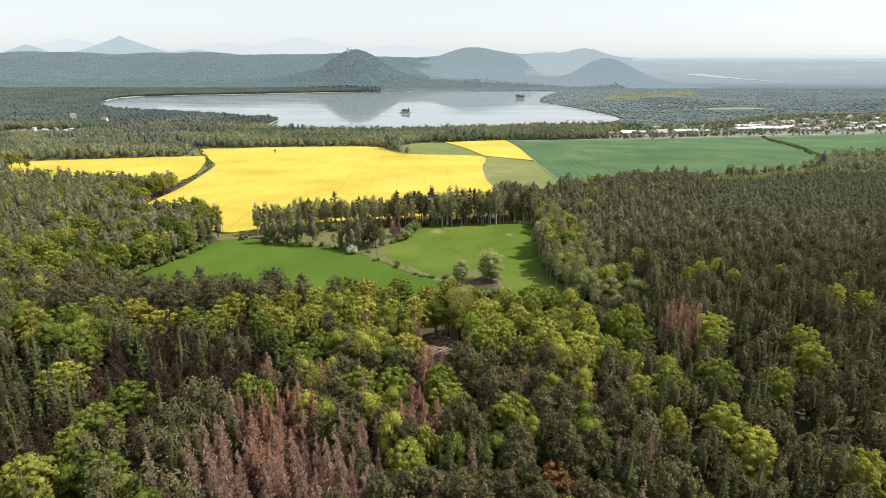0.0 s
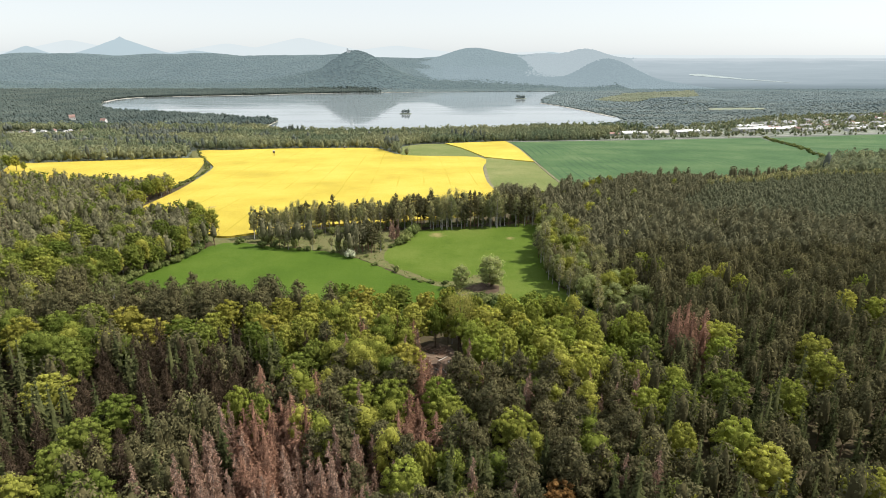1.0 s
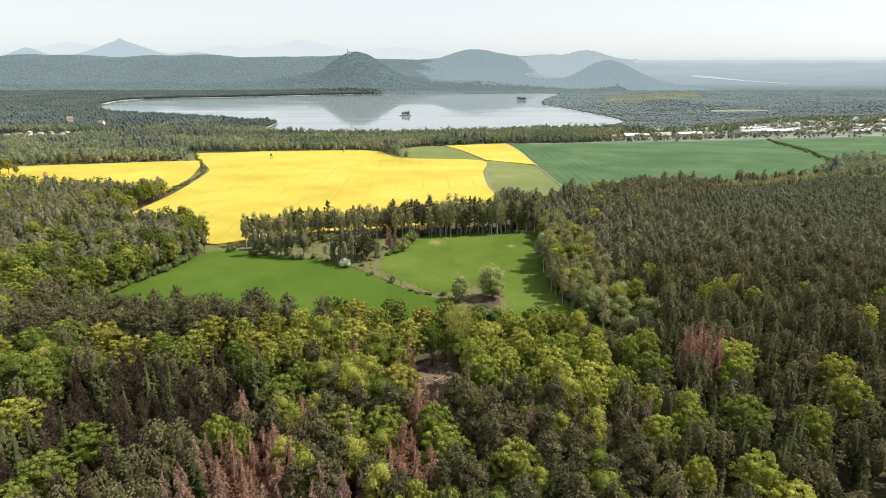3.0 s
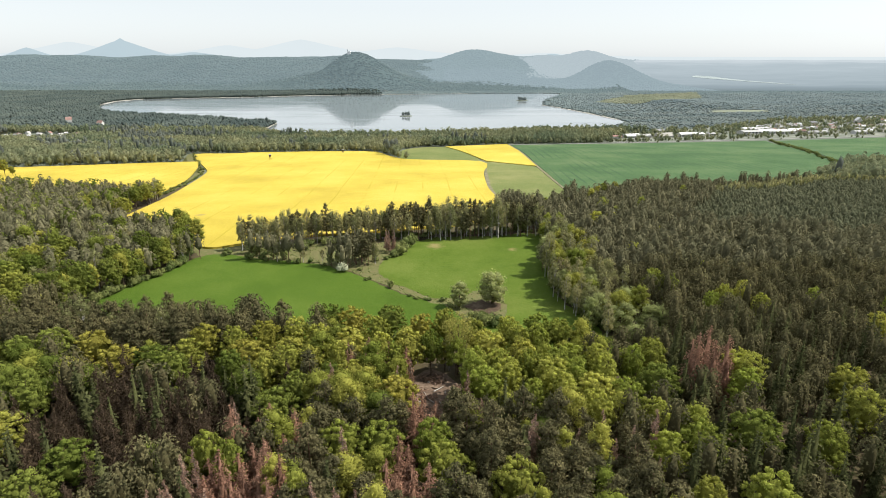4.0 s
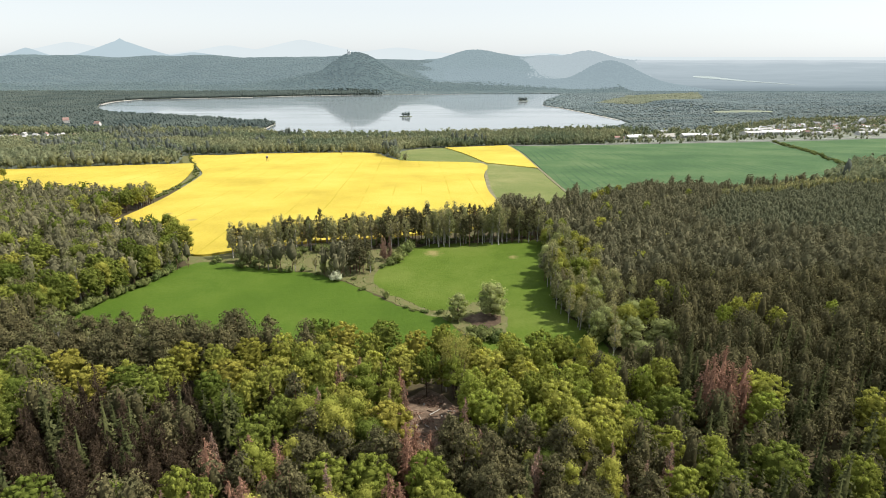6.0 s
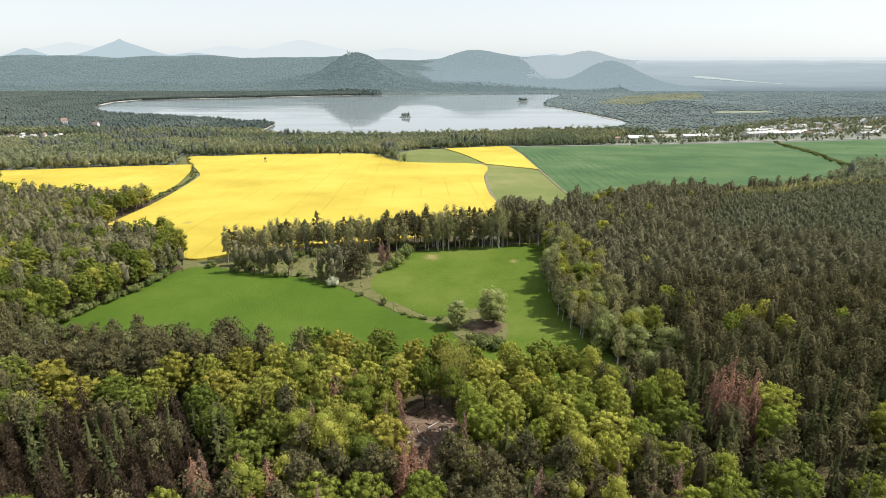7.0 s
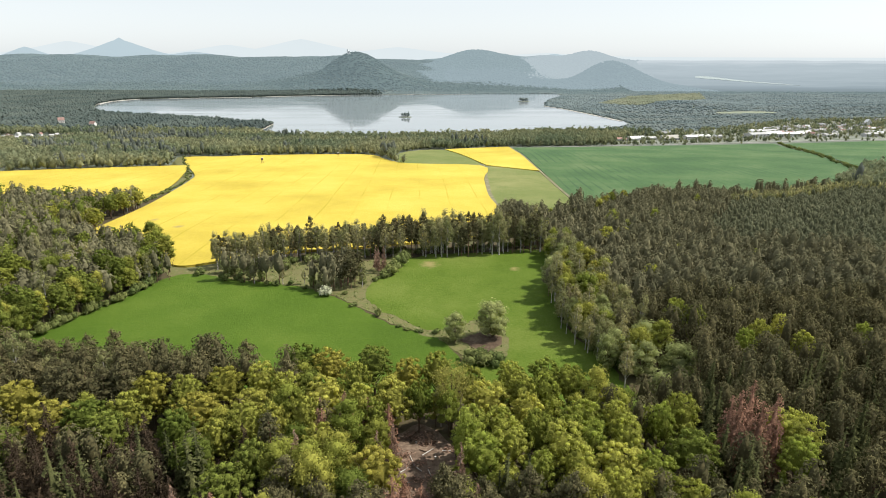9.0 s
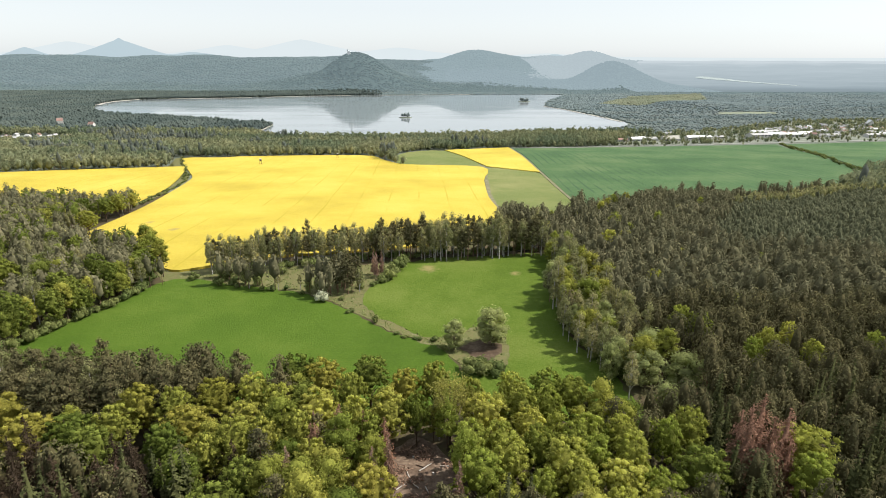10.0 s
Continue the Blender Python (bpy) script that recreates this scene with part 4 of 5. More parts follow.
# ---- the near wood ----
# paler needles for pines farther back: distance haze put into the colour
PINE_HAZED = foliage("hazed_pine_needles", (0.124, 0.121, 0.070), (0.190, 0.178, 0.104), "tint", 0.2, 0.24)
rng = np.random.default_rng(11)
x, y = scatter(rng, -420, 520, 70, 640, 4.5)
ok = free(x, y, OPEN, 0.6) & free(x, y, [PLANTATION]) & seen_side(x, y) & under_crowns(x, y)
x, y = x[ok], y[ok]
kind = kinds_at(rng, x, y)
row = (x > -128) & (x < 64) & (y > 352) & (y < 470)      # kept free for the open row of pines and birches above the meadows
x, y, kind = x[~row], y[~row], kind[~row]
gap = (x > 58) & (y < 225) & (rng.uniform(0, 1, len(x)) < np.where(x > 90, 0.44, 0.32)) | (x < -130) & (rng.uniform(0, 1, len(x)) < 0.12) | (x < -92) & (y < 190) & (rng.uniform(0, 1, len(x)) < 0.35) | (y < 92)
x, y, kind = x[~gap], y[~gap], kind[~gap]
wide = np.isin(kind, ("leaf", "dark_leaf", "fresh", "willow"))
keep = ~wide | (rng.uniform(0, 1, len(x)) < 0.62)
x, y, kind = x[keep], y[keep], kind[keep]
size = rng.uniform(0.78, 1.18, len(x))
size[(x > 48) & (x < 100) & (y > 398)] *= 0.85
size[(x > 95) & (y > 260)] *= 1.06
size[(x > -110) & (x < -42) & (y > 220) & (y < 266)] *= 1.1
size[(x > 95) & (y > 430)] *= 0.88
size[(y > 222) & (y < 268) & (x > -42) & (x < 62)] *= 0.8
home = np.hypot((x - 3) * 0.7, np.maximum(y - 190, 0) + np.maximum(125 - y, 0) * 0.6)
home[(kind == "pine") & (y > 212) & (y < 256) & (x > -165) & (x < -35)] = 35
home[np.isin(kind, ("leaf", "dark_leaf")) & (y > 172) & (y < 218) & (x < -85) & (x > -160)] = 45
home[np.isin(kind, ("leaf", "dark_leaf", "fresh")) & (y < 150) & (x < -60) & (x > -140)] = 45
home[(kind == "dark_leaf") & (y > 250) & (y < 350) & (x > -215) & (x < -120)] = 40
for name in WORDS:
    i = np.nonzero(kind == name)[0]
    if not len(i):
        continue
    i = i[np.argsort(home[i])]
    cap = {"pine": 250, "leaf": 110, "dark_leaf": 90, "fresh": 110, "gold": 1, "rust": 1, "spruce": 90, "dead_red": 100, "dead_grey": 120, "bare": 140, "birch": 150, "willow": 50}[name]
    for k in i[:cap]:
        plant(name, x[k], y[k], size[k], int(rng.integers(0, 4)), float(rng.uniform(0, 6.28)), float(rng.uniform(0.9, 1.12)), group=WORDS[name][2] + "s of the wood")
    rest = i[cap:]
    close = rest[y[rest] < 300]
    back = rest[y[rest] >= 300]
    forest(WORDS[name][0] + "_stand", name, x[close], y[close], size[close], 3, rng, WORDS[name][1])
    forest(WORDS[name][0] + "_stand", name, x[back], y[back], size[back], 2, rng, WORDS[name][1], PINE_HAZED if name == "pine" else None)

YOUNG_PINE = foliage("young_pine_needles", (0.122, 0.130, 0.078), (0.166, 0.170, 0.102), "tint", 0.2, 0.2, sprigs=False)
x, y = scatter(rng, 150, 570, 360, 645, 3.5)
ok = free(x, y, OPEN, 1.5) & ~free(x, y, [PLANTATION]) & seen_side(x, y)
x, y = x[ok], y[ok]
light = (np.interp(x, (258, 330, 385, 450), (576, 605, 642, 645)) - y < 24) & (rng.uniform(0, 1, len(x)) < 0.75)
forest("young_pine_stand", "pine", x[~light], y[~light], rng.uniform(0.50, 0.66, (~light).sum()), 1, rng, "dense plantation of young dark green pines", YOUNG_PINE)
forest("young_larch_stand", "birch", x[light], y[light], rng.uniform(0.6, 0.85, light.sum()), 1, rng, "low yellow-green young trees at the plantation edge", LEAF["tint"]["birch"])

for name, places in CROWNS:
    for k, (cx, cy, w) in enumerate(places):
        base_w, tall = (SIZE["willow"][1], 14) if name == "willow" else (12, rng.uniform(17.5, 20.5) if name != "rust" else 13)
        sc = w / base_w
        plant(name, cx, cy, sc, k % 4, k * 1.9, tall / ((SIZE["willow"][0] if name == "willow" else 18) * sc), group="broad trees of the wood", broad=name != "willow")

# ---- lone trees and shrubs round the meadows ----
TALL = (7.9, 220.0)
AIRY = foliage("thin_yellow_leaves", (0.330, 0.315, 0.090), (0.400, 0.360, 0.105), "object", 0.6)
wood, (v, f, *_) = leafy(77, 23.5, 11, 30, 86, 0.40, 0.34, 1.2, 0, -0.5)
forks = [tube((0, 0, 5.5), (2.2 * math.cos(a), 2.2 * math.sin(a), 14), 0.2, 0.09, 5) for a in (0.3, 2.2, 4.1)]
top = new("poplar_tree")
top.matrix_basis = pose(TALL[0], TALL[1], float(ground_z(*TALL)))
new("trunk", raw_mesh("trunk", *merge(wood, *forks), [BARK])).parent = top
new("crown", raw_mesh("crown", v, f, [AIRY])).parent = top
tagged(top, "tall forked tree with thin yellow-green crown beside the clearing", "tree")
plant("willow", 25, 284, 1.75, 0, 1.0, 0.68, label="lone round grey-green tree on bare soil")
plant("willow", 10, 280, 1.25, 1, 2.0, 0.68, label="smaller yellow-green tree beside the lone tree")
for k, (sx, sy) in enumerate(((16, 263), (20, 261), (24.5, 262.5), (19, 265))):
    plant("shrub", sx, sy, 1.9, k, k * 1.2, 0.85, label="dense dark green shrub on the meadow edge", group="shrubs below the lone tree")
plant("row_pine", 48, 222, 0.8, 2, 0.6, 0.95, label="lone Scots pine with bare trunk above leafy trees")
for k, (sx, sy) in enumerate(((86, 203), (91, 207), (95, 202), (89, 198))):
    plant("dead_red", sx, sy, 1.3, k, k * 1.4, 1.0, group="dead trees of the wood")
for k, (sx, sy) in enumerate(((-30, 212), (-23, 212), (-10, 207), (-8, 198), (-29, 204), (-19, 202), (-12, 196), (-16, 210))):
    plant("dead_red" if k % 3 else "dead_grey", sx, sy, 0.95, k % 4, k * 1.4, 1.0, group="dead trees of the wood")
for k in range(12):
    plant("spruce", -158 - 3.4 * (k % 6) + rng.uniform(-1, 1), 362 + 5 * (k // 6) + 1.5 * (k % 6) + rng.uniform(-1, 1), 0.85, k % 4, k * 1.2, 1.0, group="spruces above the meadow")
plant("blossom", -52, 329, 1.7, 0, 0.0, 1.0)
for k, (sx, sy, sc, hi) in enumerate(((-125, 359, 1.3, 1.0), (-108, 350, 1.2, 1.2), (-99, 348, 0.7, 1.0), (-85, 344, 0.9, 0.9), (-80, 343, 1.0, 0.9), (-73, 344, 0.8, 1.2), (-64, 339, 0.7, 0.9),
                                      (-37, 316, 0.9, 0.6), (-24, 305, 0.8, 1.5), (-14, 294, 0.7, 0.6), (-10, 291, 0.8, 0.5), (-5, 289, 0.9, 0.5), (2, 288, 0.9, 0.7), (6, 280, 1.0, 0.8),
                                      (-23, 360, 1.9, 1.1), (-22, 368, 2.0, 1.0), (-20, 377, 1.9, 1.1), (-26, 356, 1.5, 0.9), (-18, 386, 1.7, 1.2), (-30, 351, 1.0, 0.8), (-36, 347, 1.0, 0.9), (-43, 331, 0.8, 0.7))):
    plant("shrub", sx, sy, sc, k % 4, k * 1.3, hi, group="shrubs on the field margin")
for k, (sx, sy, sc) in enumerate(((-92, 346, 0.72), (-96, 352, 0.8), (-89, 350, 0.66), (-77, 345, 0.58), (-61, 341, 0.62), (-57, 343, 0.55), (-66, 345, 0.5), (-112, 362, 0.85), (-106, 358, 0.8), (-36, 342, 0.8))):
    plant("willow" if k % 3 else "birch", sx, sy, sc * (0.95 if k % 3 else 1), k % 4, k * 0.9, 0.95, label="" if k % 3 == 0 else "small rounded pale green tree at the meadow edge", group="young trees at the meadow edge")
for k in range(11):
    # a clump of dark pines standing out in front of the row
    a = k * 2.4
    plant("pine", -44 + 2.1 * math.sqrt(k) * math.cos(a), 347 + 2.9 * math.sqrt(k) * math.sin(a), float(rng.uniform(0.85, 1.0)), k % 4, k * 1.3, 1.0, group="pines of the open row")
for k, (sx, sy) in enumerate(((-30, 363), (-27.5, 366), (-32, 368))):
    plant("dead_grey", sx, sy, 0.8, k, k * 1.7, 1.0, group="dead trees of the wood")
k = 0
for back, gap in ((3, 4.2), (8, 3.8), (14, 4.0), (21, 4.6)):
    for sx in np.arange(-118, 64, gap):
        sx, k = float(sx + rng.uniform(-1.6, 1.6)), k + 1
        sy = float(np.interp(sx, (-120, -100, -60, -18, 8, 59), (363, 371, 386, 391, 392, 401)) + back + rng.uniform(-2.5, 2.5))
        if sx < -85 and back > 20 or inside(RAPE_MAIN, np.array([sx]), np.array([sy]))[0]:
            continue
        grow = 1.12 if sx > -25 else 1.0
        name = "birch" if rng.uniform() < (0.6 if sx < -75 or back < 5 else 0.5) else "row_pine" if rng.uniform() < 0.7 else "pine"
        plant(name, sx, sy, grow * float(rng.uniform(0.84, 1.16)), int(rng.integers(0, 4)), k * 1.1, float(rng.uniform(0.9, 1.15)), group="pines and birches of the open row")
for k, (sx, sy, sc) in enumerate(((-256, 548, 1.0), (-262, 556, 0.85), (-250, 540, 1.05), (-524, 716, 1.3), (-508, 708, 1.2), (-541, 722, 1.4), (-496, 704, 0.8), (-530, 704, 1.1))):
    plant("leaf", sx, sy, sc, k % 4, k * 2.1, 0.9, label="lone oak with thin young leaves beside the rapeseed")
for k in range(46):
    # hedge along the track between the two rapeseed fields
    u = k / 45
    hx = float(np.interp(u, (0, 0.2, 0.45, 0.62, 0.85, 1), (-263, -268, -287, -306, -362, -392)))
    hy = float(np.interp(u, (0, 0.2, 0.45, 0.62, 0.85, 1), (556, 625, 720, 780, 890, 960)))
    plant("shrub", hx + rng.uniform(-3, 3), hy, rng.uniform(0.6, 1.4), k % 4, k * 1.7, rng.uniform(0.6, 1.1), group="hedge along the track")
for k in range(70):
    # hedge between the wheat fields
    u = k / 69
    plant("shrub", 700 - 160 * u + rng.uniform(-5, 5), 1300 - 470 * u, rng.uniform(1.0, 2.0), k % 4, k * 1.7, rng.uniform(0.7, 1.1), group="hedge between the wheat fields")

for side, line, kinds in (("right", ((73, 405), (68, 366), (64, 330), (62, 300), (66, 278), (71, 262), (75, 254)), ("birch", "willow", "birch", "fresh", "birch", "leaf", "shrub")),
                          ("left", ((-176, 262), (-162, 296), (-151, 320), (-147, 341), (-152, 362), (-160, 385), (-178, 420)), ("dark_leaf", "fresh", "shrub", "dark_leaf", "leaf", "fresh"))):
    p = np.array(line, float)
    run = np.r_[0, np.cumsum(np.hypot(*np.diff(p, axis=0).T))]
    for k, d in enumerate(np.arange(0, run[-1], 4.6)):
        ex, ey = np.interp(d, run, p[:, 0]), np.interp(d, run, p[:, 1])
        name = kinds[k % len(kinds)]
        plant(name, float(ex + rng.uniform(-2, 2.5)), float(ey), float(rng.uniform(0.7, 1.0) if name != "shrub" else rng.uniform(1.0, 1.6)), k % 4, k * 1.1, float(rng.uniform(0.85, 1.1)),
              group="trees along the meadow edge")

for line in (((70, 405), (65, 366), (61, 330), (59, 300), (63, 278), (67, 262), (71, 253)), ((-172, 262), (-160, 296), (-149, 320), (-145, 341), (-150, 362), (-157, 382))):
    p = np.array(line, float)
    run = np.r_[0, np.cumsum(np.hypot(*np.diff(p, axis=0).T))]
    for k, d in enumerate(np.arange(0, run[-1], 3.6)):
        ex, ey = np.interp(d, run, p[:, 0]), np.interp(d, run, p[:, 1])
        plant("shrub", float(ex + rng.uniform(-1, 2)), float(ey), float(rng.uniform(0.9, 1.7)), k % 4, k * 1.1, float(rng.uniform(0.9, 1.4)), group="undergrowth along the meadow edge")

for k in range(64):
    # bushes under the open row of trees
    if k < 40:
        sx, sy = -112 + 172 * k / 39, float(np.interp(-112 + 172 * k / 39, (-112, -90, -30, 34, 62), (362, 372, 396, 406, 412))) + rng.uniform(0, 10)
    else:
        sx, sy = rng.uniform(-112, -40), rng.uniform(350, 384)
        if not free(np.array([sx]), np.array([sy]), [GLADE, STRIP, MEADOW_NEAR])[0]:
            continue
    plant("shrub", float(sx), float(sy), float(rng.uniform(0.8, 1.7)), k % 4, k * 1.1, float(rng.uniform(0.8, 1.3)), group="bushes under the row of pines")

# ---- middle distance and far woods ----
# distance haze is put into these base colours: paler, bluer, less contrast
MID_PINE = foliage("hazed_mid_conifers", (0.112, 0.130, 0.110), (0.175, 0.190, 0.158), "tint", 0.3, 0.22, sprigs=False)
MID_LEAF = foliage("hazed_mid_broadleaves", (0.155, 0.192, 0.118), (0.300, 0.302, 0.168), "tint", 0.4, 0.24, sprigs=False)
FAR_WOOD = foliage("hazed_far_woods", (0.146, 0.182, 0.180), (0.200, 0.232, 0.216), "tint", 0.1, 0.1, sprigs=False)
DARK_FAR = foliage("hazed_far_pines", (0.062, 0.082, 0.078), (0.102, 0.124, 0.110), "tint", 0.1, 0.15, sprigs=False)


def glowing_haze_wood(name, dark, light, veil, share):
    """Forest of the far backdrop; a glowing veil of colour paints in the haze."""
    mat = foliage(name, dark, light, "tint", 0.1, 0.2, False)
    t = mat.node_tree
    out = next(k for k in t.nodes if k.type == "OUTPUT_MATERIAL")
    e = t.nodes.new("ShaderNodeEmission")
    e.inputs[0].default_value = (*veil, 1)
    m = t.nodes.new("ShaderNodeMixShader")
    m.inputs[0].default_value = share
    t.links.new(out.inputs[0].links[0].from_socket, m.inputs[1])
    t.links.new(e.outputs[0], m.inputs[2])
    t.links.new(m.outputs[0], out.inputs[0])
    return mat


# woods beyond the lake: haze put into a pale bluish base colour
HAZED_WOOD = foliage("hazed_shore_woods", (0.160, 0.204, 0.210), (0.212, 0.254, 0.250), "tint", 0.1, 0.1, sprigs=False)
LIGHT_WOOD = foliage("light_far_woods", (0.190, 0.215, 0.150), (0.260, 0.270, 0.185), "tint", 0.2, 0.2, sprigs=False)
# haze glow of each hill: veil colour and its share
FRONT_CONE = glowing_haze_wood("front_cone_woods", (0.14, 0.19, 0.18), (0.19, 0.24, 0.22), (0.265, 0.335, 0.372), 0.86)
HILL_WOOD = glowing_haze_wood("hill_woods", (0.12, 0.165, 0.155), (0.18, 0.225, 0.20), (0.158, 0.210, 0.230), 0.58)
RIDGE_WOOD = glowing_haze_wood("ridge_woods", (0.13, 0.18, 0.17), (0.19, 0.24, 0.22), (0.186, 0.242, 0.266), 0.66)
FAR_CONE = glowing_haze_wood("far_cone_woods", (0.18, 0.23, 0.22), (0.23, 0.28, 0.26), (0.365, 0.430, 0.466), 0.92)
CONE_WOOD = glowing_haze_wood("cone_woods", (0.15, 0.20, 0.19), (0.21, 0.26, 0.24), (0.255, 0.326, 0.358), 0.84)
n = Nodes("hazed_far_plain")                       # the wide wooded plain, glowing paler with distance to paint in haze
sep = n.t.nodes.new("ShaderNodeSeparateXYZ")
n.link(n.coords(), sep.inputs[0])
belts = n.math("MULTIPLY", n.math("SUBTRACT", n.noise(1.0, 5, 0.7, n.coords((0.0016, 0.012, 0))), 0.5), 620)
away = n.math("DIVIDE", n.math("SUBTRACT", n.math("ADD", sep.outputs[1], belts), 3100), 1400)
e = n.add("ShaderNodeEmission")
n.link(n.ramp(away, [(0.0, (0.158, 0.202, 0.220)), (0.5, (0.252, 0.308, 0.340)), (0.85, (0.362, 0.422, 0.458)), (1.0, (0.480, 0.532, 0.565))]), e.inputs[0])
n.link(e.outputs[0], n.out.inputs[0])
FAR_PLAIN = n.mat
x, y = scatter(rng, -1250, 1250, 600, 1480, 9.3, 0.5)
ok = free(x, y, OPEN, 1.5) & seen_side(x, y) & ~((x > -420) & (x < 520) & (y < 640)) & ~((x > 52) & (x < 138) & (y > 780) & (y < 1192))
x, y = x[ok], y[ok]
band = np.array([noise.noise(Vector((a / 130, b / 90, 3.0))) for a, b in zip(x, y)]) + rng.uniform(-0.25, 0.25, len(x))
broad = band > (-0.28 - 0.25 * ease(x, -150, 300) - 0.3 * ease(y, 950, 1050) * ease(x, -500, -300))
sz = rng.uniform(0.8, 1.2, len(x))
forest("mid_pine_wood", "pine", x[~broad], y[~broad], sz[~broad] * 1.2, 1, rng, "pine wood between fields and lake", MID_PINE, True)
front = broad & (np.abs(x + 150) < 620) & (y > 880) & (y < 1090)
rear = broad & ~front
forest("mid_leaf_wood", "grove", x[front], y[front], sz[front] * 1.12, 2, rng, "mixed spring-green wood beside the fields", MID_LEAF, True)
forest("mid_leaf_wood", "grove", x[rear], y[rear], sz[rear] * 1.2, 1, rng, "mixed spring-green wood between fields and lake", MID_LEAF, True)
x, y = at_random(rng, -2400, 2400, 1480, 3150, 72)
ok = free(x, y, OPEN, 4) & seen_side(x, y)
x, y = x[ok], y[ok]
back = (y + rng.uniform(-250, 250, len(x)) > 2100) & (x > -150)
dark = ~back & (x + rng.uniform(-80, 80, len(x)) < -380)
mid = ~back & ~dark
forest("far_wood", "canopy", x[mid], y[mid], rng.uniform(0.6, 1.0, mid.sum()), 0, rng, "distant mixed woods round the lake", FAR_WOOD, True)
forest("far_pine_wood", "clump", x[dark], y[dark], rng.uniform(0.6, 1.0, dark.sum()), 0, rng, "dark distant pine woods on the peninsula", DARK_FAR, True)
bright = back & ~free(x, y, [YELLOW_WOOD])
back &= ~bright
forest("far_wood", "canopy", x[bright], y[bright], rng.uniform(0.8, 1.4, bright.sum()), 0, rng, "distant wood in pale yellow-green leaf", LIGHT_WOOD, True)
forest("far_wood", "canopy", x[back], y[back], rng.uniform(0.55, 1.1, back.sum()), 0, rng, "dark distant woods beyond the lake", HAZED_WOOD, True)
x, y = at_random(rng, -3400, 3400, 3020, 4450, 150)
ok = free(x, y, [LAKE, *FAR_FIELDS], 4) & seen_side(x, y)
x, y = x[ok], y[ok]
edge = 3500 + 60 * np.sin(x / 160) + rng.uniform(-60, 60, len(x)) + 120 * np.exp(-((x + 441) / 420) ** 2)
low = (y < edge) & ((x < 1000) | (y < 3250))
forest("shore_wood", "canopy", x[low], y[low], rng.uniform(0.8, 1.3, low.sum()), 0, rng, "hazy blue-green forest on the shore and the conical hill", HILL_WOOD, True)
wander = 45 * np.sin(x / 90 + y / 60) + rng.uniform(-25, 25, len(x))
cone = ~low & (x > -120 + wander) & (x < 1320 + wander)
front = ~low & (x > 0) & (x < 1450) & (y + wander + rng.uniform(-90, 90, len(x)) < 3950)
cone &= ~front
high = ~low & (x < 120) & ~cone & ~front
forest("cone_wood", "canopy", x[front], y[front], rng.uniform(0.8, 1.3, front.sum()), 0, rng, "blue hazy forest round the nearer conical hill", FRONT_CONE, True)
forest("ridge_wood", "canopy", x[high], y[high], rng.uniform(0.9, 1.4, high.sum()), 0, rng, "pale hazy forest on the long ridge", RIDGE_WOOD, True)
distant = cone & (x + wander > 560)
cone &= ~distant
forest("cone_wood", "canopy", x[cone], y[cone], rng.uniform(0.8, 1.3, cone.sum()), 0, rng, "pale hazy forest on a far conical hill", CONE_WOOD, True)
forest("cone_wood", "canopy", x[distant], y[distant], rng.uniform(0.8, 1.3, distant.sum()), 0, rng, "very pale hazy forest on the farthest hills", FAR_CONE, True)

# the ground under the far woods takes their glowing haze colours
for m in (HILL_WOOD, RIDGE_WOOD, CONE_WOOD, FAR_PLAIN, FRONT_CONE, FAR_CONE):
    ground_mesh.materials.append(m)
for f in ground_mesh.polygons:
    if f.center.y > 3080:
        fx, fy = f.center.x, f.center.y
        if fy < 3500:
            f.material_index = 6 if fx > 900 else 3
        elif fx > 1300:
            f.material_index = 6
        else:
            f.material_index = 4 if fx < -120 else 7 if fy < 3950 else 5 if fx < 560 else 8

# the wood goes on below and behind the flight
x, y = scatter(rng, -190, 190, -110, 70, 5.0)
thin = rng.uniform(0, 1, len(x))
for name, pick in (("pine", thin < 0.6), ("dark_leaf", (thin >= 0.6) & (thin < 0.75))):
    forest(WORDS[name][0] + "_stand", name, x[pick], y[pick], rng.uniform(0.85, 1.1, pick.sum()), 2, rng, WORDS[name][1])

# ---- far mountains ----
def range_of(name, y0, peaks, floor, colour, label):
    """A mountain chain seen far off: peaks as x, height over the eye, half width."""
    bm = bmesh.new()
    xs = np.linspace(-4600, 4600, 231)
    rowsv = []
    for k in range(6):
        depth = k / 5
        line = []
        for v in xs:
            h = floor
            for px, ph, pw in peaks:
                h = max(h, floor + (ph - floor) * math.exp(-abs((v - px) / pw) ** 1.35))
            z = 60 + (h + 110 - 60) * (1 - (1 - depth) ** 1.5)
            line.append(bm.verts.new((v, y0 + depth * 120, z)))
        rowsv.append(line)
    for a, b in zip(rowsv, rowsv[1:]):
        for i in range(len(a) - 1):
            bm.faces.new((a[i], a[i + 1], b[i + 1], b[i]))
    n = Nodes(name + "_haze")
    # hazy distance painted as an even glow, without lit slopes
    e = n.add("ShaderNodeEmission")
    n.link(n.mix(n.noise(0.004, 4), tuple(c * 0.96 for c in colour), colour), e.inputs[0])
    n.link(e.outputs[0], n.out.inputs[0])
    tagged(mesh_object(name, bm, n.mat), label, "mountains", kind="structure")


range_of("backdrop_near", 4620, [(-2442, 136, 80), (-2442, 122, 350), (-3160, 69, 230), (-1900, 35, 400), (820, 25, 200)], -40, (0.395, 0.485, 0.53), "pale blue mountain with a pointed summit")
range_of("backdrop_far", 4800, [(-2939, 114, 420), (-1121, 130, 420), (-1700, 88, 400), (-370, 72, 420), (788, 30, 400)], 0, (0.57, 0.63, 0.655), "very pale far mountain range")

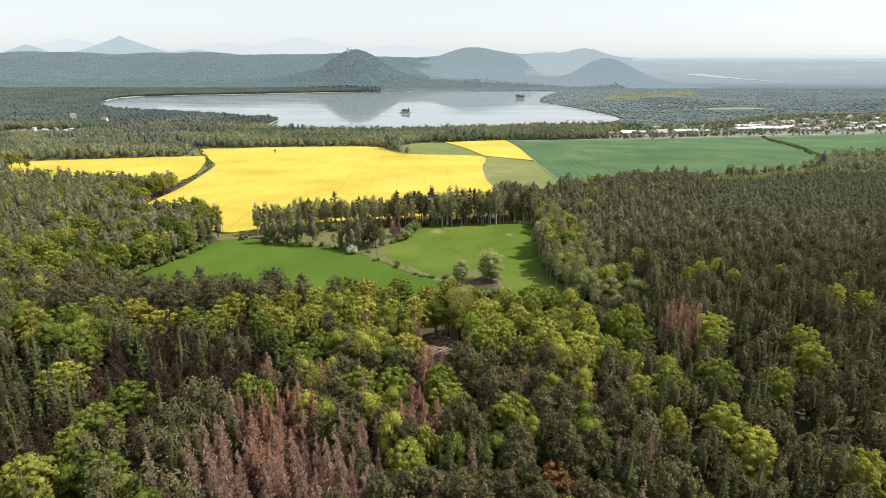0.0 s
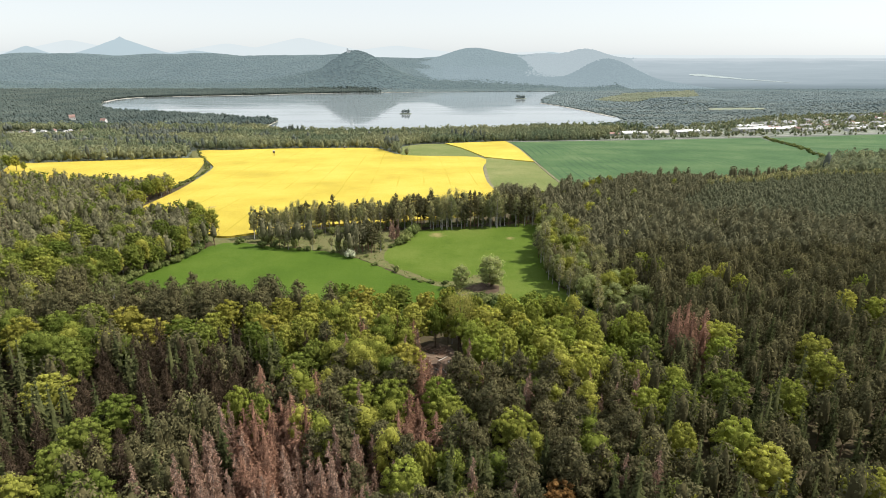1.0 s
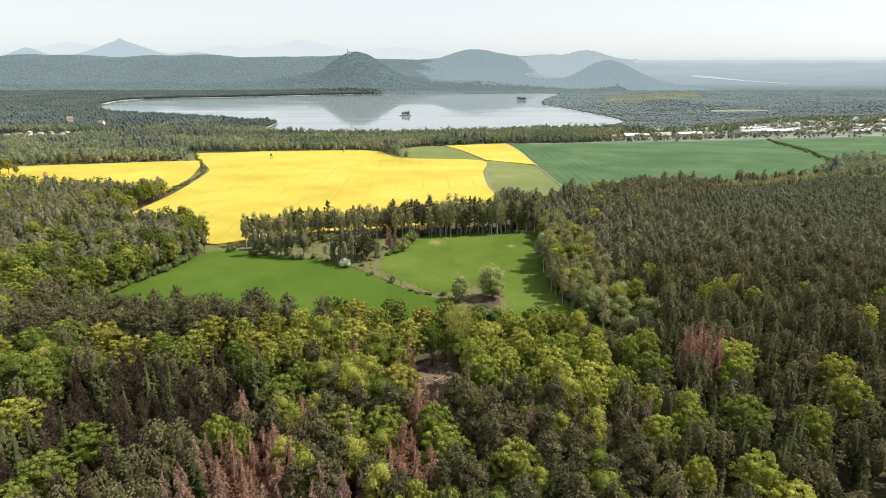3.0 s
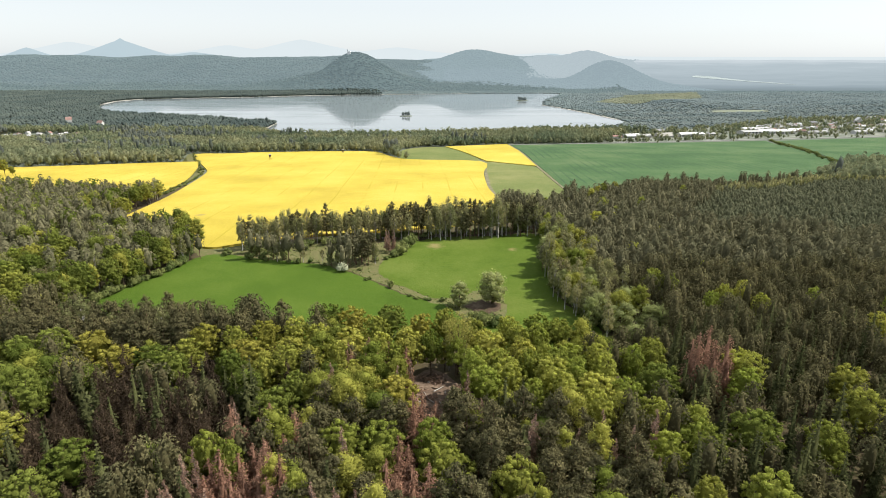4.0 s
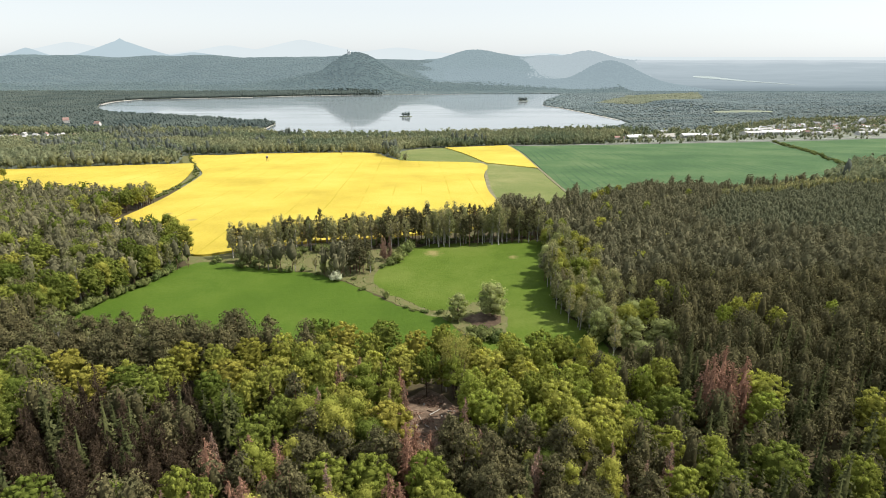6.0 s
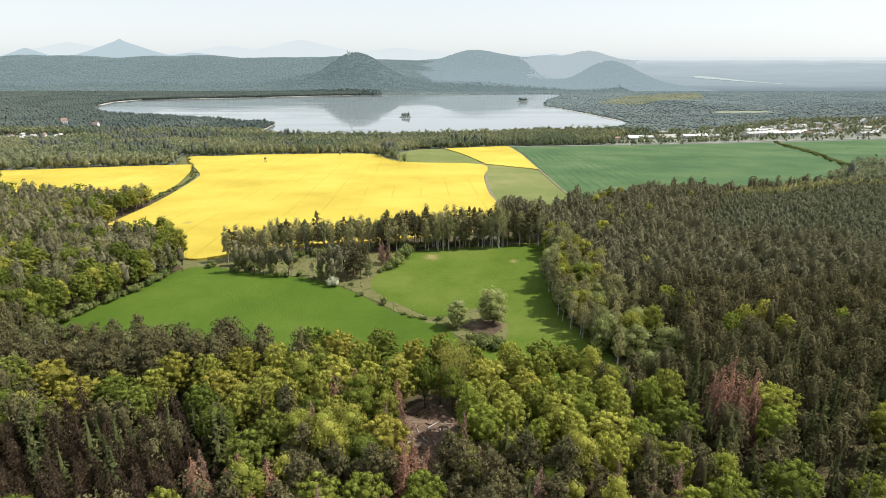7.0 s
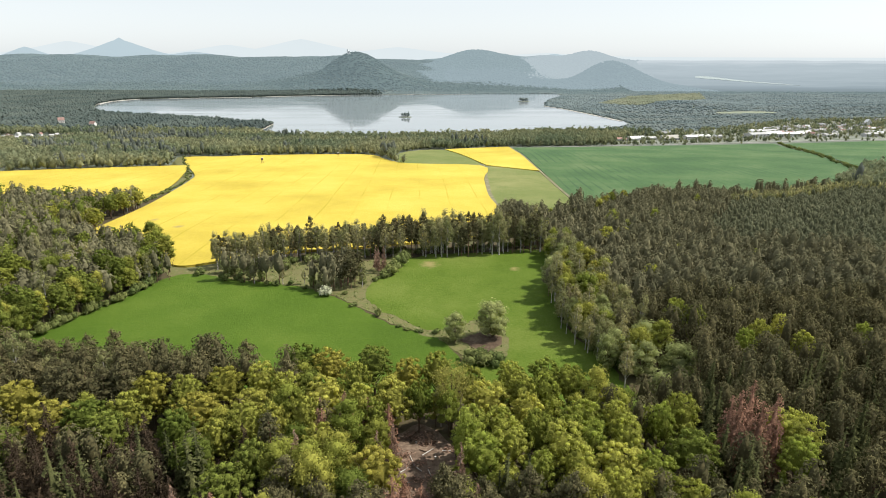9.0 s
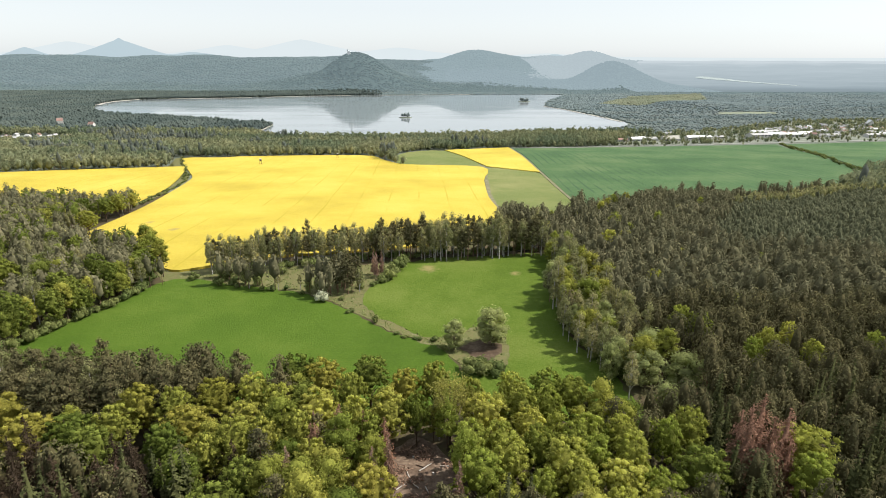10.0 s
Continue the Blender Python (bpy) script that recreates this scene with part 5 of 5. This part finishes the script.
# ---- shores, islands, road ----
SAND = earthy("pale_sand", [(0.3, (0.28, 0.27, 0.24)), (0.7, (0.40, 0.39, 0.36))], 0.05, 0.5)
ROAD_MAT = earthy("asphalt_road", [(0.3, (0.20, 0.20, 0.19)), (0.7, (0.29, 0.285, 0.275))], 0.05, 0.5)


DIRT = earthy("dirt_track", [(0.34, (0.11, 0.125, 0.06)), (0.5, (0.17, 0.16, 0.10)), (0.66, (0.27, 0.24, 0.17))], 0.15, 1.0)


def ribbon(points, width, lift=0.5, flat=None):
    """A band of a given width along a line, laid on the land."""
    p = np.array(points, float)
    t = np.linspace(0, len(p) - 1, (len(p) - 1) * 6 + 1)
    q = np.stack([np.interp(t, np.arange(len(p)), p[:, k]) for k in (0, 1)], 1)
    d = np.gradient(q, axis=0)
    d /= np.linalg.norm(d, axis=1)[:, None]
    side = np.stack([-d[:, 1], d[:, 0]], 1)
    w = width / 2 * (1 + 0.25 * np.sin(np.arange(len(q)) * 1.7) * (flat is not None))
    bm = bmesh.new()
    rings = []
    for s in (-1, 1):
        e = q + side * (s * w)[:, None]
        z = ground_z(e[:, 0], e[:, 1]) if flat is None else np.full(len(e), flat)
        rings.append([bm.verts.new((a, b, float(c) + lift)) for (a, b), c in zip(e, z)])
        rings.append([bm.verts.new((a, b, float(c) - 0.6)) for (a, b), c in zip(e, z)])
    for a, b in ((0, 2), (1, 0), (2, 3)):
        for i in range(len(q) - 1):
            bm.faces.new((rings[a][i], rings[a][i + 1], rings[b][i + 1], rings[b][i]))
    bmesh.ops.recalc_face_normals(bm, faces=bm.faces[:])
    return bm


tagged(mesh_object("road", ribbon([(60, 1150), (129, 1202), (236, 1226), (355, 1258), (570, 1308), (741, 1345), (970, 1385), (1300, 1440)], 9), ROAD_MAT), "grey asphalt road behind the wheat field", "road", kind="structure")
for pts, w, say in (([(58, 880), (57, 850), (53, 737), (49, 640), (50, 580), (56, 530), (66, 490)], 4, "pale dirt track along the rapeseed edge"),
                    ([(128, 1190), (127, 1000), (126, 800), (124, 680), (123, 560)], 3, "narrow pale path between pasture and wheat")):
    tagged(mesh_object("field_path", ribbon(pts, w, 0.7), DIRT), say, "path", kind="structure")
for pts, w in (([(-1180, 2668), (-1037, 2706), (-854, 2760)], 16), ([(-800, 2792), (-634, 2872), (-441, 2932)], 14), ([(-300, 2956), (-100, 2998), (120, 3022)], 14),
               ([(-1300, 2330), (-1335, 2482), (-1295, 2630)], 20), ([(366, 2300), (412, 2180), (468, 1930), (500, 1760)], 8), ([(-447, 1500), (-458, 1600), (-462, 1664)], 14)):
    tagged(mesh_object("beach", ribbon(pts, w, 0.9, LAKE_Z), SAND), "pale sandy lake shore", "beach", kind="structure")


def island(x, y, rx, ry, trees, seed):
    r = np.random.default_rng(seed)
    bm = bmesh.new()
    ring = [(x + rx * math.cos(a) * r.uniform(0.85, 1.1), y + ry * math.sin(a) * r.uniform(0.85, 1.1)) for a in np.linspace(0, 6.283, 18, endpoint=False)]
    low = [bm.verts.new((a, b, LAKE_Z)) for a, b in ring]
    top = [bm.verts.new((x + (a - x) * 0.85, y + (b - y) * 0.85, LAKE_Z + 2.2)) for a, b in ring]
    mid = bm.verts.new((x, y, LAKE_Z + 3))
    for i in range(18):
        j = (i + 1) % 18
        bm.faces.new((low[i], low[j], top[j], top[i]))
        bm.faces.new((top[i], top[j], mid))
    tagged(mesh_object("island", bm, FAR_FLOOR), "small wooded island in the lake", "island", kind="structure")
    tx = x + rx * 0.7 * r.uniform(-1, 1, trees)
    ty = y + ry * 0.7 * r.uniform(-1, 1, trees)
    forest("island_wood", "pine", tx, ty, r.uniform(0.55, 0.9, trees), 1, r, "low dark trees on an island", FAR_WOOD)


island(-115, 1867, 20, 12, 22, 3)
island(322, 2540, 24, 16, 40, 4)

# ---- houses ----
PLASTER = earthy("pale_plaster", [(0.3, (0.46, 0.45, 0.43)), (0.7, (0.62, 0.61, 0.59))], 0.05, 0.4)
TILE = earthy("red_brown_tiles", [(0.3, (0.24, 0.15, 0.13)), (0.7, (0.34, 0.23, 0.20))], 0.1, 0.8)
GREY_ROOF = earthy("grey_roofing", [(0.3, (0.30, 0.30, 0.30)), (0.7, (0.42, 0.42, 0.42))], 0.05, 0.5)
WHITE_ROOF = earthy("white_sheet_roof", [(0.3, (0.66, 0.67, 0.67)), (0.7, (0.80, 0.80, 0.80))], 0.05, 0.5)
PANE = Nodes("dark_window").principled((0.06, 0.07, 0.08), 0.15, spec=0.5)


def box(bm, x0, x1, y0, y1, z0, z1):
    v = [bm.verts.new(c) for c in ((x0, y0, z0), (x1, y0, z0), (x1, y1, z0), (x0, y1, z0), (x0, y0, z1), (x1, y0, z1), (x1, y1, z1), (x0, y1, z1))]
    for f in ((3, 2, 1, 0), (4, 5, 6, 7), (0, 1, 5, 4), (1, 2, 6, 5), (2, 3, 7, 6), (3, 0, 4, 7)):
        bm.faces.new([v[i] for i in f])


def gable(bm, lx, ly, z0, rise, over=0.5, thick=0.3):
    """A pitched roof with thickness and eaves, its ridge along x."""
    x, y = lx / 2 + over, ly / 2 + over
    sec = [(-y, z0), (0, z0 + rise), (y, z0), (y, z0 - thick), (0, z0 + rise - thick), (-y, z0 - thick)]
    a = [bm.verts.new((-x, p, q)) for p, q in sec]
    b = [bm.verts.new((x, p, q)) for p, q in sec]
    for i in range(6):
        j = (i + 1) % 6
        bm.faces.new((a[i], b[i], b[j], a[j]))
    for r in (a, b):
        bm.faces.new((r[0], r[1], r[4], r[5]))
        bm.faces.new((r[1], r[2], r[3], r[4]))


def house(x, y, lx, ly, h, rise, turn, wall, roof, label, name="house", cat="house", wins=3, chimney=True, group=""):
    top = new(name)
    top.matrix_basis = pose(x, y, float(ground_z(x, y)), 0, 0, turn)
    bm = bmesh.new()
    box(bm, -lx / 2, lx / 2, -ly / 2, ly / 2, -0.5, h)
    for s in (-1, 1):
        v = [bm.verts.new(c) for c in ((s * lx / 2, -ly / 2, h), (s * lx / 2, ly / 2, h), (s * lx / 2, 0, h + rise * 0.97))]
        bm.faces.new(v)
    part("wall", bm, wall, top)
    bm = bmesh.new()
    gable(bm, lx, ly, h + 0.1, rise)
    rf = part("roof", bm, roof, top)
    if chimney:
        bm = bmesh.new()
        box(bm, lx * 0.15, lx * 0.15 + 0.7, -0.4, 0.4, h + rise * 0.6, h + rise + 1.0)
        part("chimney", bm, TILE, rf)
    for i in range(wins):
        u = (i + 0.5) / wins * lx - lx / 2
        for lev in range(max(1, int(h // 2.9))):
            bm = bmesh.new()
            ww = min(1.3, lx / wins * 0.5) if cat == "house" else lx / wins * 0.7
            box(bm, u - ww / 2, u + ww / 2, -ly / 2 - 0.06, -ly / 2 + 0.1, 1.0 + lev * 2.9, 2.4 + lev * 2.9)
            part("window", bm, PANE, top)
    return tagged(top, label, cat, group)


rt = np.random.default_rng(5)
#     x     y    length width height rise turn
for i, (hx, hy, lx, ly, h, rise, turn, roof) in enumerate((
        (421, 1366, 34, 18, 5, 4, 14, WHITE_ROOF), (452, 1372, 26, 16, 5, 3, 14, GREY_ROOF), (498, 1378, 40, 26, 4, 6, 14, SAND), (560, 1384, 58, 18, 7, 3, 12, WHITE_ROOF),
        (706, 1412, 46, 26, 9, 3, 14, GREY_ROOF), (752, 1430, 40, 24, 8, 4, 14, WHITE_ROOF), (800, 1440, 48, 22, 7, 3, 10, WHITE_ROOF), (610, 1392, 16, 12, 6, 3, 12, GREY_ROOF),
        (890, 1440, 40, 18, 5, 3, 10, GREY_ROOF), (985, 1440, 46, 16, 6, 3, 10, GREY_ROOF), (760, 1480, 60, 20, 8, 3, 18, GREY_ROOF), (520, 1460, 24, 10, 5, 3, 0, GREY_ROOF),
        (380, 1350, 30, 12, 5, 3, 14, TILE), (840, 1470, 44, 18, 6, 3, 16, WHITE_ROOF))):
    house(hx, hy, lx, ly, h, rise, turn, PLASTER, roof, "long industrial hall with pale walls and low sheet roof", "industrial_hall", "hall", 5, False, "halls at the edge of town")
for i in range(110):
    hx = rt.uniform(790, 1330)
    hy = rt.uniform(1425 + (hx - 790) * 0.1, 1540 + (hx - 790) * 0.52)
    house(hx, hy, rt.uniform(9, 15), rt.uniform(8, 10), rt.uniform(4, 7), rt.uniform(3, 4.5), rt.uniform(-90, 90), PLASTER, TILE if rt.uniform() < 0.3 else WHITE_ROOF if rt.uniform() < 0.2 else GREY_ROOF,
          "town house with pale plaster walls and pitched roof", group="houses of the town")
house(1103, 1632, 16, 12, 12, 8, 80, PLASTER, WHITE_ROOF, "tall white gabled house above the town roofs", group="houses of the town")
for i in range(16):
    hx, hy = rt.uniform(-985, -815), rt.uniform(1352, 1420)
    house(hx, hy, rt.uniform(8, 12), rt.uniform(7, 9), rt.uniform(3, 4.5), rt.uniform(2.5, 4), rt.uniform(-90, 90), PLASTER, GREY_ROOF if i % 3 else TILE,
          "small house of a hamlet at the forest edge", group="houses of the hamlet")
house(-994, 1624, 14, 10, 14, 7, 30, PLASTER, TILE, "pale villa with red roof among the trees")
house(-870, 1551, 14, 10, 13, 6, -10, PLASTER, TILE, "house with red hipped roof among the trees")


def dome(x, y, r):
    """A round gas tank with a domed membrane roof."""
    top = new("gas_tank")
    top.matrix_basis = pose(x, y, float(ground_z(x, y)))
    bm = bmesh.new()
    bmesh.ops.create_cone(bm, cap_ends=True, segments=24, radius1=r, radius2=r, depth=5, matrix=Matrix.Translation((0, 0, 2.5)))
    part("wall", bm, GREY_ROOF, top)
    bm = bmesh.new()
    bmesh.ops.create_uvsphere(bm, u_segments=24, v_segments=12, radius=r)
    bmesh.ops.delete(bm, geom=[v for v in bm.verts if v.co.z < -0.01], context="VERTS")
    for v in bm.verts:
        v.co.z = v.co.z * 0.85 + 5
    part("membrane_roof", bm, WHITE_ROOF, top)
    tagged(top, "round tank with a white domed membrane roof", "tank", "gas tanks")


dome(724, 1470, 8.5)
dome(746, 1474, 8.5)

# trees in and round the town
tagged(mesh_object("town_ground", drape(TOWN, 0.3, 40, 0.8), earthy("town_ground", [(0.35, (0.115, 0.140, 0.105)), (0.5, (0.165, 0.180, 0.145)), (0.66, (0.27, 0.275, 0.25))], 0.03, 0.3)), "grass, yards and gardens of the town", "ground", kind="structure")
x, y = at_random(rt, 380, 1340, 1330, 1800, 130)
ok = ~free(x, y, [TOWN]) & free(x, y, [WHEAT, WHEAT_RIGHT], 6) & seen_side(x, y)
road_y = np.interp(x, (60, 355, 741, 1300), (1150, 1258, 1345, 1440))
ok &= (np.abs(y - road_y) > 9) & ((y > road_y + 70) | (rt.uniform(0, 1, len(x)) < 0.55))
forest("town_trees", "grove", x[ok], y[ok], rt.uniform(0.4, 0.95, ok.sum()), 1, rt, "scattered garden trees between the houses", MID_LEAF)
x = np.concatenate([rt.uniform(150, 640, 150), rt.uniform(150, 1200, 70)])
y = np.interp(x, (60, 129, 236, 355, 570, 741, 970, 1300), (1150, 1202, 1226, 1258, 1308, 1345, 1385, 1440)) + np.where(np.arange(220) < 150, 1, np.where(np.arange(220) % 2, 1, -1)) * rt.uniform(10, 26, 220)
ok = free(x, y, [WHEAT, WHEAT_RIGHT], 1)
forest("roadside_trees", "grove", x[ok], y[ok], rt.uniform(0.4, 0.85, ok.sum()), 1, rt, "loose row of trees and bushes along the road", MID_LEAF)

# white lookout on the conical hill
top = new("lookout_tower")
top.matrix_basis = pose(-520, 3395, float(ground_z(-520, 3395)))
bm = bmesh.new()
box(bm, -3, 3, -3, 3, -1, 24)
box(bm, -3.6, 3.6, -3.6, 3.6, 24, 25.5)
part("tower", bm, WHITE_ROOF, top)
bm = bmesh.new()
box(bm, 3.1, 14, -3, 3, -1, 17)
part("annex", bm, WHITE_ROOF, top)
tagged(top, "pale tower on the top of the conical hill", "tower")


def raised_hide(x, y, s=1.0):
    """A hunter's raised hide: four splayed legs, cabin, sloping roof, ladder."""
    top = new("raised_hide")
    top.matrix_basis = Matrix.LocRotScale((x, y, float(ground_z(x, y))), Euler((0, 0, 0.5)), (s, s, s))
    for sx in (-1, 1):
        for sy in (-1, 1):
            me = raw_mesh("leg", *tube((sx * 1.1, sy * 1.1, 0), (sx * 0.7, sy * 0.7, 4), 0.09, 0.08, 5), [BARK])
            new("leg", me).parent = top
    bm = bmesh.new()
    box(bm, -0.9, 0.9, -0.9, 0.9, 4, 5.8)
    part("cabin", bm, BARK, top)
    bm = bmesh.new()
    gable(bm, 1.9, 1.9, 5.85, 0.5, 0.2, 0.1)
    part("roof", bm, GREY_ROOF, top)
    for k in range(2):
        new("ladder_rail", raw_mesh("ladder_rail", *tube((-0.3 + 0.6 * k, -2.2, 0), (-0.3 + 0.6 * k, -0.9, 4), 0.05, 0.05, 4), [BARK])).parent = top
    tagged(top, "wooden raised hide standing in the rapeseed", "hide")


raised_hide(-249, 881, 1.4)
raised_hide(-158, 965, 1.2)

# ---- the clearing: stumps, logs and heaps of brushwood ----
rl = np.random.default_rng(8)
for k in range(14):
    lx, ly = rl.uniform(-7, 7), rl.uniform(184, 220)
    a, ln = rl.uniform(0, 3.14), rl.uniform(2, 6)
    zz = float(ground_z(lx, ly)) + 0.35
    me = raw_mesh("log", *tube((-ln / 2, 0, 0), (ln / 2, 0, 0.05), 0.18, 0.13, 7), [PALE_BARK if k % 3 else BARK])
    ob = new("log", me)
    ob.matrix_basis = Matrix.LocRotScale((lx, ly, zz), Euler((0, 0, a)), None)
    tagged(ob, "pale felled log on the brown clearing", "log", "logs on the clearing")
heaps = []
for k in range(26):
    lx, ly = rl.uniform(-8, 8), rl.uniform(183, 221)
    c = np.stack([rl.normal(lx, 1.1, 60), rl.normal(ly, 0.8, 60), float(ground_z(lx, ly)) + 0.15 + np.abs(rl.normal(0.3, 0.25, 60))], 1)
    heaps.append(sprays(rl, c, np.tile((0, 0, 1.0), (60, 1)), np.full(60, 0.35), 3.5, 0.5, 3))
v, f = merge(*heaps)
tagged(new("brushwood", raw_mesh("brushwood", v, f, [LEAF["tint"]["dead_grey"]], None, np.repeat(rl.uniform(0, 1, len(f)), 3))), "dry brown branches strewn over the clearing", "brushwood", kind="stuff")
for k in range(10):
    lx, ly = rl.uniform(-8, 8), rl.uniform(183, 221)
    ob = new("stump", raw_mesh("stump", *merge(tube((0, 0, -0.3), (0, 0, 0.5), 0.38, 0.28, 9), tube((0, 0, 0.5), (0, 0, 0.52), 0.28, 0.02, 9)), [PALE_BARK if k % 2 else BARK]))
    ob.matrix_basis = pose(lx, ly, float(ground_z(lx, ly)) + 0.15)
    tagged(ob, "cut tree stump on the brown clearing", "stump", "stumps on the clearing")

# ---- rough grass along the margins ----
rg = np.random.default_rng(21)
gx_, gy_ = at_random(rg, -125, 35, 236, 400, 1.6)
ok = ~free(gx_, gy_, [MARGIN]) & free(gx_, gy_, [MEADOW_NEAR, MEADOW_FAR, BARE_SOIL])
gx_, gy_ = gx_[ok], gy_[ok]
keep = np.array([noise.noise(Vector((a / 4, b / 4, 0))) for a, b in zip(gx_, gy_)]) > -0.1
c = np.stack([gx_[keep], gy_[keep], ground_z(gx_[keep], gy_[keep]) + 0.3], 1)
v, f = sprays(rg, c, np.tile((0.2, -0.4, 0.8), (len(c), 1)), np.full(len(c), 0.7), 1.3, 0.7, 3)
tagged(new("rough_grass", raw_mesh("rough_grass", v, f, [LEAF["tint"]["shrub"]], None, np.repeat(rg.uniform(0, 1, len(c)), 3))), "tufts of rough grass along the field margin", "grass", kind="stuff")
